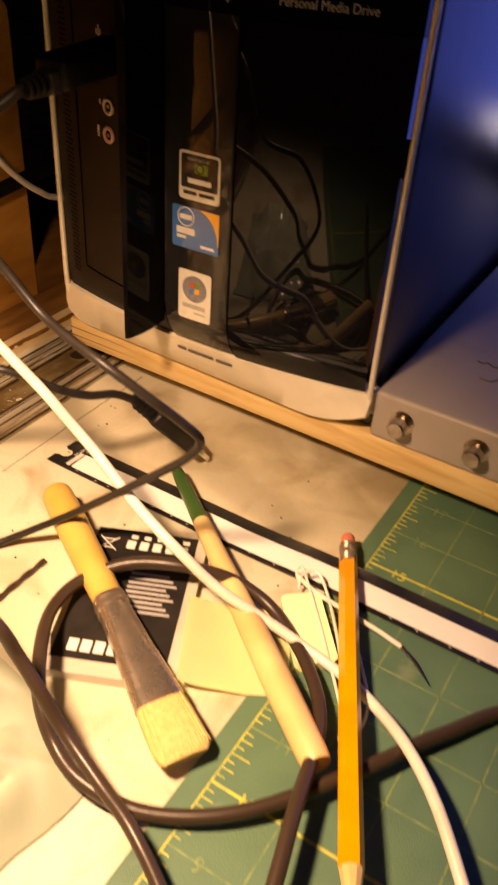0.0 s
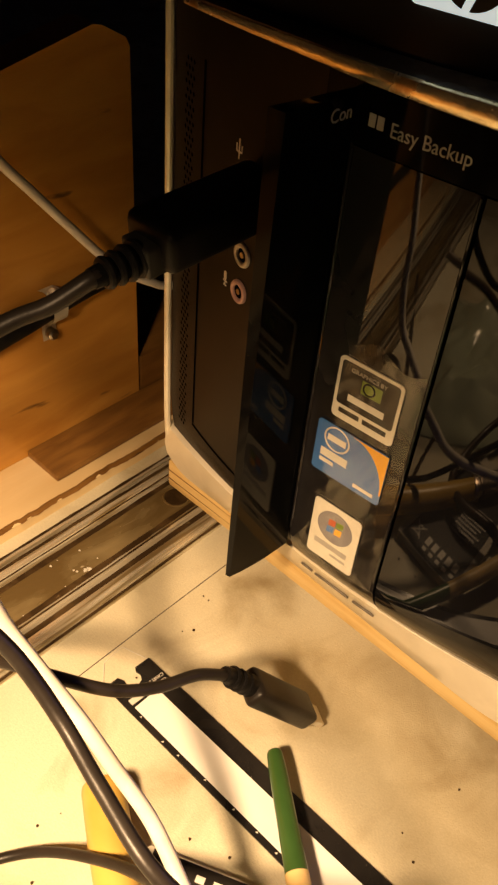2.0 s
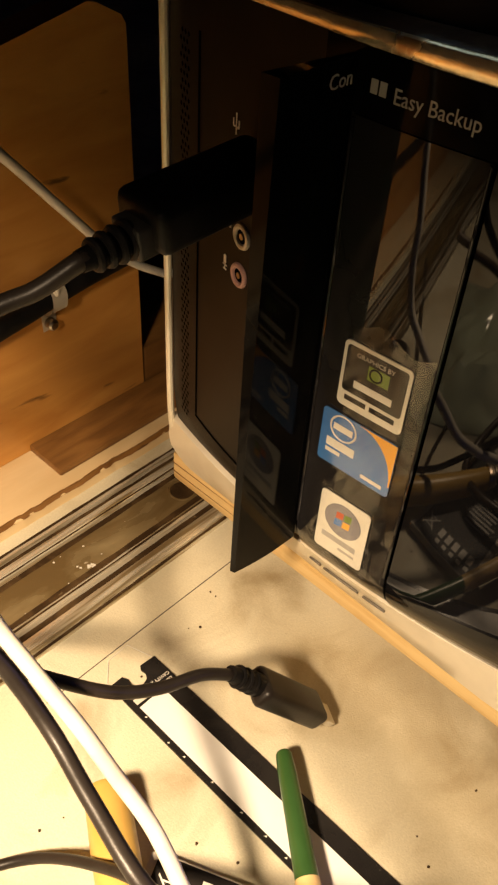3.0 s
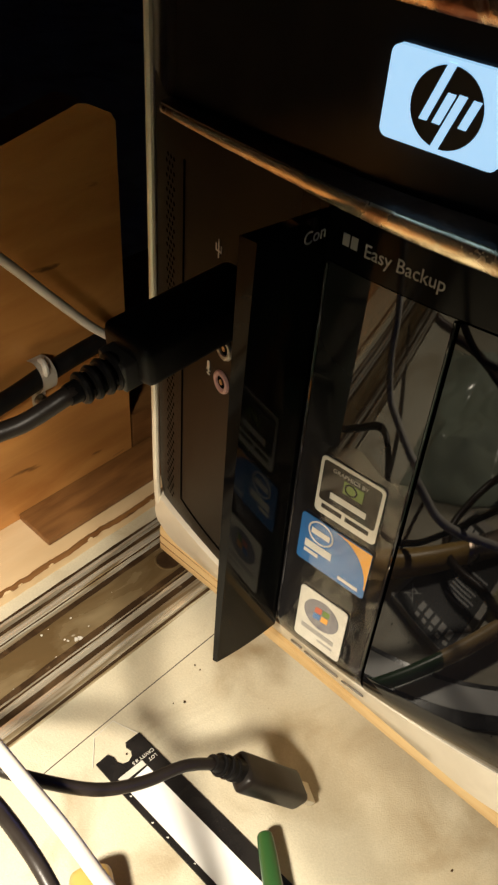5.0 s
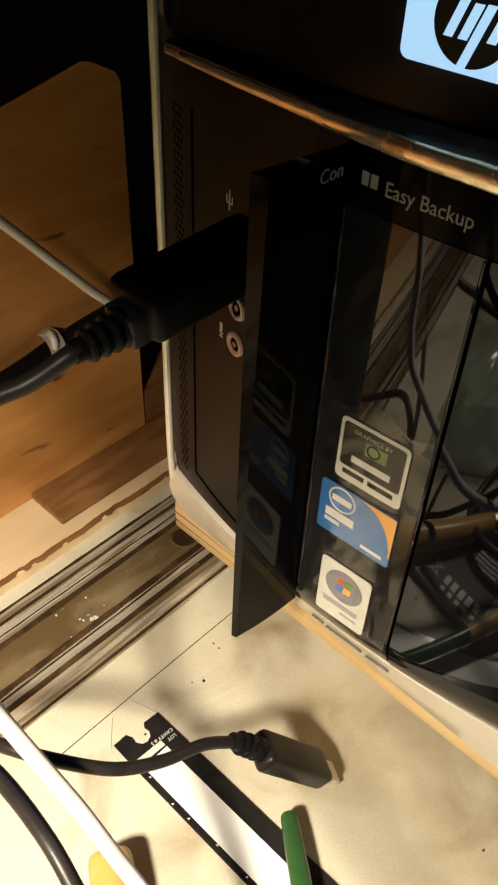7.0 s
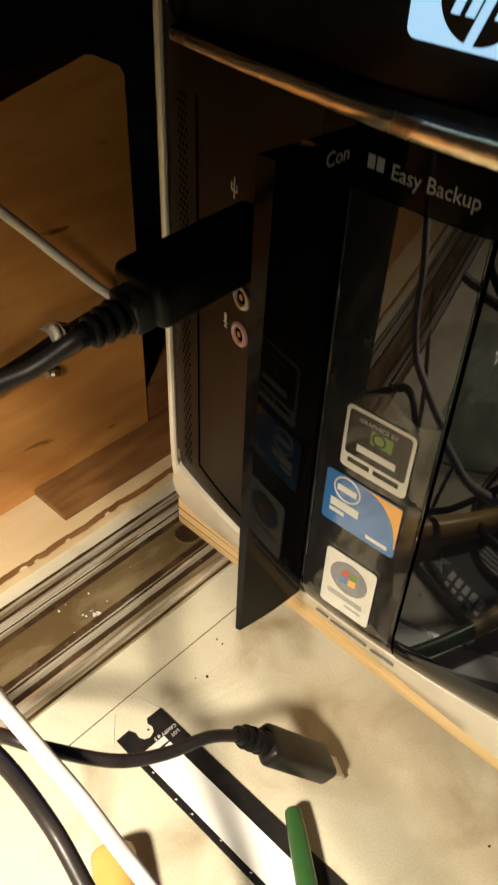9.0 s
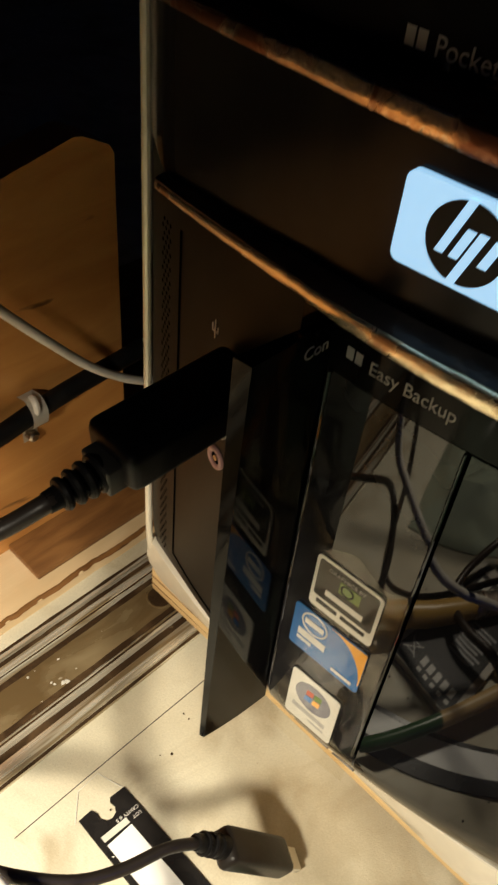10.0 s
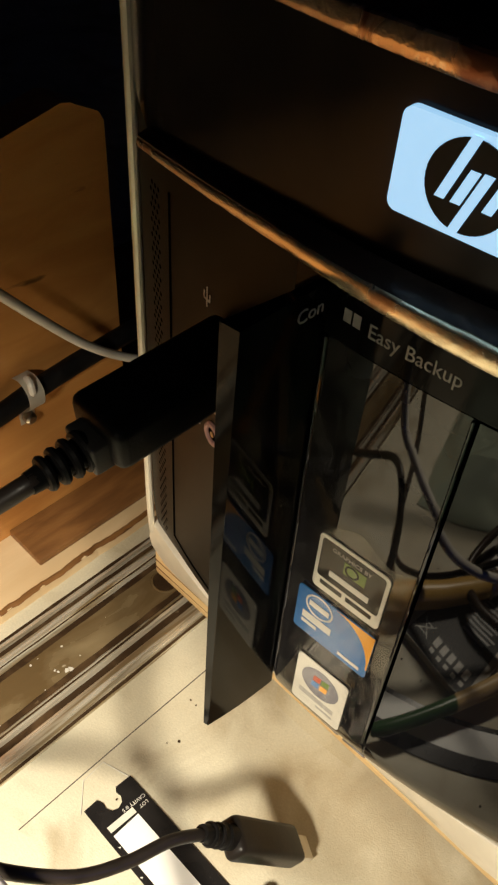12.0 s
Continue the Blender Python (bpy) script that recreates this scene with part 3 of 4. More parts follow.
def chin():
    """The silver lip that runs back under the bowed front."""
    bm = bmesh.new()
    cols = []
    n = 44
    for k in range(n + 1):
        u = k / n
        x = TX0 - 0.0012 + (TX1 - TX0 + 0.0024) * u
        edge = min(u, 1 - u) * (TX1 - TX0)
        lift = 0.0060 * max(0.0, 1 - edge / 0.014) ** 2 if u < 0.5 else 0.0115 * max(0.0, 1 - edge / 0.036) ** 2
        zt = CHIN_TOP - 0.0012 * max(0.0, (x - 0.125) / 0.065) ** 2
        xc = min(max(x, TX0), TX1)
        bulge = 0.0010
        cols.append([bm.verts.new(p) for p in ((x, chin_y(xc, 0.0325) + 0.002, 0.0303 + lift), (x, chin_y(xc, 0.0325), 0.0318 + lift), (x, chin_y(xc, 0.0430) - bulge, 0.0430 + lift * 0.25), (x, chin_y(xc, zt), zt - 0.0006), (x, chin_y(xc, zt) + 0.0016, zt + 0.0002), (x, 0.006, zt), (x, 0.006, 0.0303 + lift))])
    for a, b in zip(cols, cols[1:]):
        for k in range(7):
            bm.faces.new((a[k], a[(k + 1) % 7], b[(k + 1) % 7], b[k]))
    bm.faces.new(cols[0][::-1])
    bm.faces.new(cols[-1])
    return bm


part("bottom_trim", chin(), SILVER, tower, "satin silver lip under the front")
for side, x in (("left", TX0), ("right", TX1)):
    s = -1 if side == "left" else 1
    pts = [(x, 0.003, 0.040), (x, front(x) + 0.0025, 0.047), (x, front(x) + 0.0005, 0.055), (x, front(x), 0.10), (x, front(x), 0.25), (x, front(x), 0.440)]
    part("edge_trim", tube(pts, 0.0014, sides=10, steps=6), SILVER, tower, "narrow satin silver edge strip")

connector = part("connector_panel", bowed(0.0056, 0.0845, 0.0545, 0.2215, -0.0012, 0.02), MATT, tower, "matt dark grey connector panel")
part("groove", bowed(0.0256, 0.0264, 0.075, 0.205, -0.0009, 0.003, 2, 0), HOLE, connector)
part("groove", bowed(0.0256, 0.080, 0.0735, 0.0742, -0.0009, 0.003, 8, 0), HOLE, connector)


def grille():
    bm = bmesh.new()
    for i in range(62):
        for j in range(3):
            x, z = 0.0136 + 0.0021 * j + (0.001 if i % 2 else 0), 0.068 + 0.0022 * i
            m = facing(x, z, -0.0011)
            vs = [bm.verts.new(m @ Vector((0.00075 * math.cos(a), 0.00075 * math.sin(a), 0))) for a in [radians(60 * q) for q in range(6)]]
            bm.faces.new(vs)
    return bm


tagged(part("grille", grille(), HOLE, connector), kind="stuff")


def jack(x, z, mat, label):
    m = facing(x, z, -0.0012)
    n = m.to_3x3() @ Vector((0, 0, 1))
    c = m.translation
    j = part("audio_jack", ring(c + n * 0.0002, n, 0.0030, 0.0009, 26, 8), mat, connector, label)
    part("socket", prism(disc(0.0024), 0.0, 0.0003, m), HOLE, j)
    part("contact", prism(disc(0.0009), 0.0003, 0.0006, m), NICKEL, j)


jack(0.0505, 0.1590, GREYRING, "grey-ringed headphone jack")
jack(0.0500, 0.1465, PINKRING, "pink-ringed microphone jack")


def icon_mic():
    m = facing(0.0425, 0.1475, -0.0011)
    bm = prism(rounded(0.0014, 0.0030, 0.0007, 4, 0, 0.0005), 0, 0.0002, m)
    bm = prism([(-0.0011, -0.0012), (0.0011, -0.0012), (0.0011, -0.0016), (-0.0011, -0.0016)], 0, 0.0002, m, bm)
    bm = prism([(-0.0002, -0.0012), (0.0002, -0.0012), (0.0002, -0.0026), (-0.0002, -0.0026)], 0, 0.0002, m, bm)
    return prism([(-0.0008, -0.0026), (0.0008, -0.0026), (0.0008, -0.003), (-0.0008, -0.003)], 0, 0.0002, m, bm)


part("microphone_icon", icon_mic(), PRINT, connector)
m = facing(0.0445, 0.1600, -0.0011)
part("headphone_icon", prism(rounded(0.0008, 0.0022, 0.0003), 0, 0.0002, m), PRINT, connector)


def icon_usb():
    m = facing(0.0455, 0.1885, -0.0011)
    bm = prism([(-0.0002, -0.0028), (0.0002, -0.0028), (0.0002, 0.0028), (-0.0002, 0.0028)], 0, 0.0002, m)
    for sx in (-1, 1):
        bm = prism([(0.0013 * sx - 0.0002, -0.0006), (0.0013 * sx + 0.0002, -0.0006), (0.0013 * sx + 0.0002, 0.0012), (0.0013 * sx - 0.0002, 0.0012)], 0, 0.0002, m, bm)
    return prism([(-0.0014, -0.0010), (0.0014, -0.0010), (0.0014, -0.0006), (-0.0014, -0.0006)], 0, 0.0002, m, bm)


part("socket_icon", icon_usb(), PRINT, connector)

part("centre_cover", bowed(0.0865, 0.1206, 0.0545, 0.2050, 0.0, 0.012), PIANO, tower, "glossy black centre cover")
part("bay_cover", bowed(0.1216, 0.1868, 0.0535, 0.2050, 0.0004, 0.012), SMOKED, tower, "glossy black drive bay cover")
part("side_reveal", bowed(0.0850, 0.0862, 0.0545, 0.2050, -0.0020, 0.010, 2, 0), PIANO, tower)
head = part("header_strip", bowed(0.0770, 0.1868, 0.2054, 0.2222, 0.0002, 0.012), FLAP, tower, "glossy black strip with pale lettering")
m = facing(0.0902, 0.2103, 0.0003)
for dx in (0.0, 0.0023):
    part("printed_bar", prism([(dx, 0.0002), (dx + 0.0018, 0.0002), (dx + 0.0018, 0.0031), (dx, 0.0031)], 0, 0.0001, m), GREYPRINT, head, "plain grey bar of a maker's mark")
# bars of the product name printed on the silver lip
for k, (x, w) in enumerate(((0.0865, 0.0050), (0.0930, 0.0150), (0.1100, 0.0090))):
    m = pose(x + w / 2, chin_y(x + w / 2, 0.0475) - 0.0013, 0.0475, 119, 0, slope(x + w / 2) * 0.5)
    part("printed_bar", prism(rounded(w, 0.0018, 0.0004, 2), -0.0004, 0.0002, m), DARKPRINT, tower, "plain dark bar of a printed name")



def front_letters(text, size, x0, z0, out, parent, stretch=1.0, mat=None):
    """Lettering that follows the bowed front."""
    ob = letters("lettering", text, size, Matrix.Identity(4), mat or GREYPRINT, None, stretch=stretch)
    for v in ob.data.vertices:
        v.co = facing(x0 + v.co.x, z0 + v.co.y, out + v.co.z).translation
    hang(ob, parent)


front_letters("Easy Backup", 0.0046, 0.0960, 0.2099, 0.00025, head, 0.90)
front_letters("Personal Media Drive", 0.0048, 0.1352, 0.2104, 0.00025, head, 0.86)

LEDGE = [(-0.5, 0.2226), (0.80, 0.2226), (0.90, 0.2236), (0.92, 0.2252), (0.80, 0.2257), (0.45, 0.2263), (0.0, 0.2270), (-0.5, 0.2270)]
LIP = [(0.78, 0.2212), (0.93, 0.2211), (1.0, 0.2217), (1.03, 0.2230), (1.02, 0.2243), (0.98, 0.2253), (0.90, 0.2257), (0.78, 0.2257)]
ledge = part("lower_ledge", profile_bow(LEDGE, 0.0290, 0.1868, 0.0084, 80), LEDGETOP, tower, "dark brown ledge")
part("lip", profile_bow(LIP, 0.0290, 0.1868, 0.0084, 80), GILT, ledge, "worn gilt lip")
band = part("display_band", bowed(0.0060, 0.1868, 0.2238, 0.2625, -0.0004, 0.018, 40, 0.0006, True), SATIN, tower, "black band round the lit badge")
UPPER = [(o, z + 0.0400) for o, z in LEDGE]
UPPER_LIP = [(o, z + 0.0400) for o, z in LIP]
ledge = part("upper_ledge", profile_bow(UPPER, 0.0125, 0.1868, 0.0080, 80), LEDGETOP, tower, "dark brown ledge")
part("lip", profile_bow(UPPER_LIP, 0.0125, 0.1868, 0.0080, 80), CHROME, ledge, "worn copper-brown lip")
upper = part("upper_cover", bowed(0.0060, 0.1868, 0.2682, 0.3300, -0.0010, 0.018, 40, 0.0006, True), PIANO, tower, "glossy black drive cover")
for dx in (0.0, 0.0023):
    part("printed_bar", prism([(dx, 0.0002), (dx + 0.0018, 0.0002), (dx + 0.0018, 0.0031), (dx, 0.0031)], 0, 0.0001, facing(0.0880, 0.2696, -0.0009)), GREYPRINT, upper, "plain grey bar of a maker's mark")
front_letters("Pocket Media Drive", 0.0046, 0.0936, 0.2696, -0.0009, upper, 0.90)
part("top_cover", bowed(0.0060, 0.1868, 0.3306, 0.4400, -0.0010, 0.018, 40, 0.0006, True), PIANO, tower, "glossy black drive cover")

# the lit badge
BX, BZ = 0.1080, 0.2450
m = facing(BX, BZ, 0.0004)
badge = part("badge", prism(rounded(0.0255, 0.0168, 0.0018), -0.001, 0.0006, m), GLOWWHITE, tower, "lit pale blue badge plate")
part("emblem_disc", prism(disc(0.0074, 40, 0.0004, 0.0), 0.0006, 0.0008, m), LABELBLACK, badge, "plain black disc")


def slanted(x, y0, y1, w, lean=0.36):
    return [(x + lean * y0, y0), (x + w + lean * y0, y0), (x + w + lean * y1, y1), (x + lean * y1, y1)]


for o in (slanted(-0.0036, -0.0030, 0.0078, 0.0017), slanted(-0.0008, -0.0030, 0.0028, 0.0017), slanted(0.0014, -0.0074, 0.0030, 0.0017), slanted(0.0044, -0.0026, 0.0028, 0.0017)):
    part("emblem_stroke", prism(o, 0.0008, 0.00095, m), GLOWWHITE, badge)

# the narrow door that stands open beside the connector panel
def open_door():
    bm = bmesh.new()
    hinge, free = Vector((0.0852, -0.0245, 0)), Vector((0.0815, -0.0485, 0))
    n = 12
    cols = []
    for k in range(n + 1):
        u = k / n
        c = hinge.lerp(free, u)
        lean = 0.0035 * u
        z0 = 0.0670 - 0.0015 * u - 0.0012 * math.sin(math.pi * u)
        z1 = 0.2170
        t = Vector((0.0008, 0.0002, 0))
        cols.append([bm.verts.new(p) for p in (Vector((*(c - t).xy, z0)), Vector((*(c - t).xy, z1)) + Vector((lean * 0.15, 0, 0)), Vector((*(c + t).xy, z1)) + Vector((lean, 0, 0)), Vector((*(c + t).xy, z0)))])
    for a, b in zip(cols, cols[1:]):
        for k in range(4):
            bm.faces.new((a[k], a[(k + 1) % 4], b[(k + 1) % 4], b[k]))
    bm.faces.new(cols[0][::-1])
    bm.faces.new(cols[-1])
    sharp = [e for e in bm.edges if len(e.link_faces) == 2 and e.calc_face_angle(0) > 1.0]
    bmesh.ops.bevel(bm, geom=sharp, offset=0.00074, segments=4, affect="EDGES", profile=0.5)
    return bm


flap = part("flap_door", open_door(), FLAP, tower, "narrow glossy black door standing open")
letters("lettering", "Con", 0.0044, pose(0.0869, -0.0345, 0.2118, 90, 0, 90), GREYPRINT, flap)


# stickers
def bars(m, rows, mat, parent, z=0.0004):
    """Plain bars (x, y, width, height) of writing."""
    for x, y, w, h in rows:
        part("printed_bar", prism([(x, y), (x + w, y), (x + w, y + h), (x, y + h)], z, z + 0.0001, m), mat, parent)


def sticker_graphics():
    m = facing(0.1047, 0.1410, 0.0002) @ pose(0, 0, 0, 0, 0, 0)
    s = part("graphics_sticker", prism(rounded(0.0205, 0.0208, 0.0016), 0, 0.0003, m), STICKWHITE, tower, "black and silver square sticker with a green emblem")
    part("field", prism(rounded(0.0185, 0.0146, 0.0010, 5, 0, 0.0020), 0.0003, 0.0004, m), LABELBLACK, s)
    letters("lettering", "GRAPHICS BY", 0.0019, m @ Matrix.Translation((-0.0062, 0.0066, 0.00045)), GREYPRINT, s)
    part("emblem", prism([(-0.0022, 0.0015), (0.0042, 0.0015), (0.0042, 0.0058), (-0.0022, 0.0058)], 0.0004, 0.0005, m), LIME, s)
    part("emblem_eye", ring(m @ Vector((0.0002, 0.0037, 0.0005)), m.to_3x3() @ Vector((0, 0, 1)), 0.0018, 0.0003, 18, 4), LABELBLACK, s)
    bars(m, [(-0.0058, -0.0030, 0.0118, 0.0022)], PRINT, s)
    bars(m, [(-0.0080, -0.0081, 0.0068, 0.0016), (0.0000, -0.0081, 0.0078, 0.0016)], LABELBLACK, s, 0.0003)


def sticker_processor():
    m = facing(0.1032, 0.1175, 0.0002)
    s = part("processor_sticker", prism(rounded(0.0245, 0.0192, 0.0012), 0, 0.0003, m), BLUE, tower, "blue and amber processor sticker")
    arc = [(0.0122, 0.0095), (0.0000, 0.0095)] + [(0.0000 + 0.0118 * math.sin(radians(a)), 0.0095 - 0.0150 * (1 - math.cos(radians(a)))) for a in range(10, 91, 10)] + [(0.0122, -0.0055)]
    part("amber_corner", prism(arc, 0.0003, 0.0004, m), ORANGE, s)
    part("oval_mark", ring(m @ Vector((-0.0050, 0.0050, 0.0004)), m.to_3x3() @ Vector((0, 0, 1)), 0.0042, 0.0003, 26, 4), PRINT, s)
    bars(m, [(-0.0082, 0.0038, 0.0064, 0.0022), (-0.0098, -0.0030, 0.0095, 0.0030), (-0.0098, -0.0052, 0.0050, 0.0014), (0.0030, -0.0078, 0.0070, 0.0013)], PRINT, s)


def sticker_system():
    m = facing(0.1035, 0.0850, 0.0002)
    s = part("system_sticker", prism(rounded(0.0178, 0.0248, 0.0014), 0, 0.0003, m), STICKWHITE, tower, "silver-white sticker with a round emblem")
    part("round_emblem", prism(disc(0.0066, 32, 0, 0.0036), 0.0003, 0.0004, m), GREYBLUE, s)
    for x, y, mt in ((-0.0026, 0.0040, RED), (0.0003, 0.0044, LIME), (-0.0030, 0.0008, BLUE), (0.0000, 0.0012, ORANGE)):
        part("emblem_square", prism([(x, y), (x + 0.0025, y + 0.0004), (x + 0.0027, y + 0.0030), (x + 0.0002, y + 0.0026)], 0.0004, 0.0005, m), mt, s)
    bars(m, [(-0.0066, -0.0066, 0.0126, 0.0022), (0.0000, -0.0092, 0.0060, 0.0010)], GREYPRINT, s, 0.0003)


sticker_graphics()
sticker_processor()
sticker_system()


def film_material():
    """Thin clear film: nearly all light goes through, a little is mirrored."""
    m = bpy.data.materials.new("clear_protective_film")
    m.use_nodes = True
    n, l = m.node_tree.nodes, m.node_tree.links
    n.remove(n["Principled BSDF"])
    clear, gloss, mix = n.new("ShaderNodeBsdfTransparent"), n.new("ShaderNodeBsdfGlossy"), n.new("ShaderNodeMixShader")
    clear.inputs["Color"].default_value = (0.97, 0.95, 0.90, 1)
    gloss.inputs["Color"].default_value = (1.0, 0.95, 0.86, 1)
    gloss.inputs["Roughness"].default_value = 0.09
    mix.inputs["Fac"].default_value = 0.035
    l.new(clear.outputs[0], mix.inputs[1])
    l.new(gloss.outputs[0], mix.inputs[2])
    l.new(mix.outputs[0], n["Material Output"].inputs["Surface"])
    return m


def protective_film():
    """A loose clear film still clinging to the centre cover, puckered round the stickers."""
    bm = bmesh.new()
    nx, nz = 36, 84
    g = []
    for i in range(nx + 1):
        u = i / nx
        col = []
        for j in range(nz + 1):
            v = j / nz
            x, z = 0.0895 + 0.0305 * u, 0.0585 + 0.0985 * v + 0.004 * noise.noise(Vector((u * 3, 4, 1))) * v
            edge = min(1.0, 5 * min(u, 1 - u, v, 1 - v))
            pucker = abs(noise.noise(Vector((u * 3.5 + v * 2.0, v * 9.0 - u * 2.0, 6)))) ** 0.8
            col.append(bm.verts.new(facing(x, z, 0.0009 + 0.0013 * edge * pucker).translation))
        g.append(col)
    for a, b in zip(g, g[1:]):
        for j in range(nz):
            bm.faces.new((a[j], b[j], b[j + 1], a[j + 1]))
    ob = part("protective_film", bm, film_material(), tower, "puckered clear protective film")
    ob.visible_shadow = False


protective_film()
for x in (0.0868, 0.1203):
    line = [facing(x, z, 0.0002).translation for z in (0.076, 0.10, 0.13, 0.16, 0.19, 0.2045)]
    part("cover_edge", tube(line, 0.00045, 10, 4), PIANO, tower, "rounded glossy edge of the centre cover")


# ---------------------------------------------------------------- plugs and cords
def cord(name, points, radius, mat, label, category="cable", sides=12):
    return tagged(part(name, tube(points, radius, sides, 8), mat), label, category)


def big_plug():
    p = thing("usb_plug", (0.059, -0.045, 0.182), "large black plug with a ribbed neck pushed into the tower", "plug")
    a, b = Vector((0.0600, -0.0175, 0.1835)), Vector((0.0575, -0.0625, 0.1800))
    d = (b - a).normalized()
    m = look(a, b)

    def along(x0, x1, y0, y1, s0, s1, bev, mat, name, label=""):
        return part(name, box(x0, x1, y0, y1, -s1, -s0, bev, 3, None, m), mat, p, label)

    along(-0.0090, 0.0090, -0.0060, 0.0060, 0.002, 0.0435, 0.0026, RUBBER, "body")
    a = a + Vector((0, 0, -0.0026))
    along(-0.0058, 0.0058, -0.0022, 0.0022, -0.003, 0.0022, 0.0002, NICKEL, "shell", "steel plug shell")
    along(-0.0052, 0.0052, -0.0064, 0.0016, 0.0395, 0.0475, 0.0008, COLLAR, "collar", "dark grey collar")
    neck = [a + d * s for s in (0.0455, 0.0485, 0.0515, 0.0540, 0.0565)]
    part("neck", tube(neck + [a + d * 0.060], [0.0036, 0.0034, 0.0033, 0.0031, 0.0029, 0.0026], 14, 6), RUBBER, p)
    for k, s in enumerate((0.0468, 0.0498, 0.0528, 0.0558)):
        part("rib", ring(a + d * s, d, 0.0040 - 0.0003 * k, 0.0011, 22, 8), RUBBER, p)
    part("lead", tube([a + d * 0.057, a + d * 0.0605, (0.0520, -0.0860, 0.1705), (0.047, -0.0960, 0.1668), (0.038, -0.1200, 0.1555), (0.015, -0.1550, 0.1350), (-0.030, -0.2100, 0.1000), (-0.090, -0.30, 0.05), (-0.13, -0.40, 0.010)], 0.0023, 12, 8), CORD, p, "black cord")


big_plug()


def micro_plug():
    p = thing("micro_plug_lead", (0.118, -0.032, 0.0), "black lead with a small plug standing on its tip", "cable")
    tip, back = Vector((0.1180, -0.0330, 0.0030)), Vector((0.0990, -0.0680, 0.0500))
    d = (tip - back).normalized()
    m = look(back, tip)
    length = (tip - back).length
    part("body", box(-0.0062, 0.0062, -0.0042, 0.0042, -(length - 0.0090), -0.016, 0.0022, 3, None, m), CORD, p)
    part("tip", box(-0.0040, 0.0040, -0.0013, 0.0013, -length, -(length - 0.0095), 0.0004, 2, None, m), SILVER, p, "bright metal plug tip")
    part("neck", tube([back + d * 0.002, back + d * 0.009, back + d * 0.017], [0.0026, 0.0032, 0.0040], 14, 5), RUBBER, p)
    for s in (0.006, 0.0095, 0.013):
        part("rib", ring(back + d * s, d, 0.0031 + 0.03 * (s - 0.006), 0.0007, 20, 6), RUBBER, p)
    pts = [(-0.06, -0.22, 0.006), (-0.01, -0.165, 0.02), (0.030, -0.1350, 0.050), (0.050, -0.1260, 0.067), (0.069, -0.1220, 0.080), (0.080, -0.1150, 0.078), (0.0890, -0.1030, 0.068), (0.0935, -0.0900, 0.060), (0.0965, -0.0760, 0.0545), back + d * 0.004]
    part("lead", tube(pts, 0.0019, 12, 8), CORD, p)


micro_plug()

cord("white_cable", [(-0.10, -0.26, 0.27), (0.020, -0.165, 0.205), (0.058, -0.1330, 0.142), (0.0655, -0.1240, 0.115), (0.0715, -0.1215, 0.0985), (0.081, -0.1200, 0.0895), (0.095, -0.1180, 0.0780), (0.107, -0.1170, 0.0675), (0.120, -0.1160, 0.0560), (0.135, -0.1190, 0.0480), (0.150, -0.1230, 0.0430), (0.169, -0.1260, 0.0360), (0.186, -0.1215, 0.0210), (0.214, -0.1155, 0.0080), (0.251, -0.1230, 0.0065), (0.285, -0.1500, 0.0150), (0.330, -0.20, 0.010), (0.42, -0.28, 0.003)], 0.0022, WHITECORD, "smooth white cord crossing the bench in a slack bow")
cord("black_cable", [(-0.12, -0.25, 0.26), (0.030, -0.165, 0.205), (0.083, -0.1480, 0.166), (0.097, -0.1400, 0.1475), (0.1045, -0.1360, 0.1365), (0.116, -0.1350, 0.1260), (0.130, -0.1370, 0.1220), (0.147, -0.1390, 0.1185), (0.160, -0.1350, 0.110), (0.170, -0.1270, 0.098), (0.1725, -0.1205, 0.0880), (0.1660, -0.1190, 0.0770), (0.156, -0.1210, 0.0670), (0.137, -0.1220, 0.0490), (0.110, -0.1240, 0.0240), (0.084, -0.1360, 0.0050), (0.070, -0.1620, 0.0025), (0.05, -0.22, 0.0022), (0.0, -0.32, 0.0022)], 0.0017, CORD, "thin black cord bent back on itself in a tight loop")
cord("coiled_cable", [(0.300, -0.36, 0.004), (0.270, -0.25, 0.012), (0.253, -0.185, 0.016), (0.240, -0.140, 0.010), (0.208, -0.1095, 0.0062), (0.184, -0.1060, 0.0120), (0.163, -0.1165, 0.0180), (0.143, -0.1270, 0.0165), (0.1305, -0.1430, 0.0120), (0.1330, -0.1610, 0.0140), (0.146, -0.1800, 0.0210), (0.160, -0.1960, 0.0200), (0.172, -0.2030, 0.0110), (0.188, -0.2070, 0.0080), (0.211, -0.2030, 0.0060), (0.237, -0.1860, 0.0075), (0.262, -0.1530, 0.0090), (0.280, -0.1230, 0.0070), (0.310, -0.0850, 0.0050), (0.40, -0.02, 0.004)], 0.0026, BROWNCORD, "brown-black cable lying in an open loop on the bench")
cord("dark_cable", [(0.07, -0.19, 0.10), (0.110, -0.2030, 0.082), (0.149, -0.2020, 0.059), (0.158, -0.2005, 0.044), (0.167, -0.2015, 0.034), (0.178, -0.2030, 0.0220), (0.196, -0.2080, 0.0170), (0.216, -0.2150, 0.0160), (0.240, -0.2280, 0.010), (0.28, -0.26, 0.004), (0.36, -0.34, 0.0035)], 0.0024, BROWNCORD, "dark cord sagging from the side onto the bench")
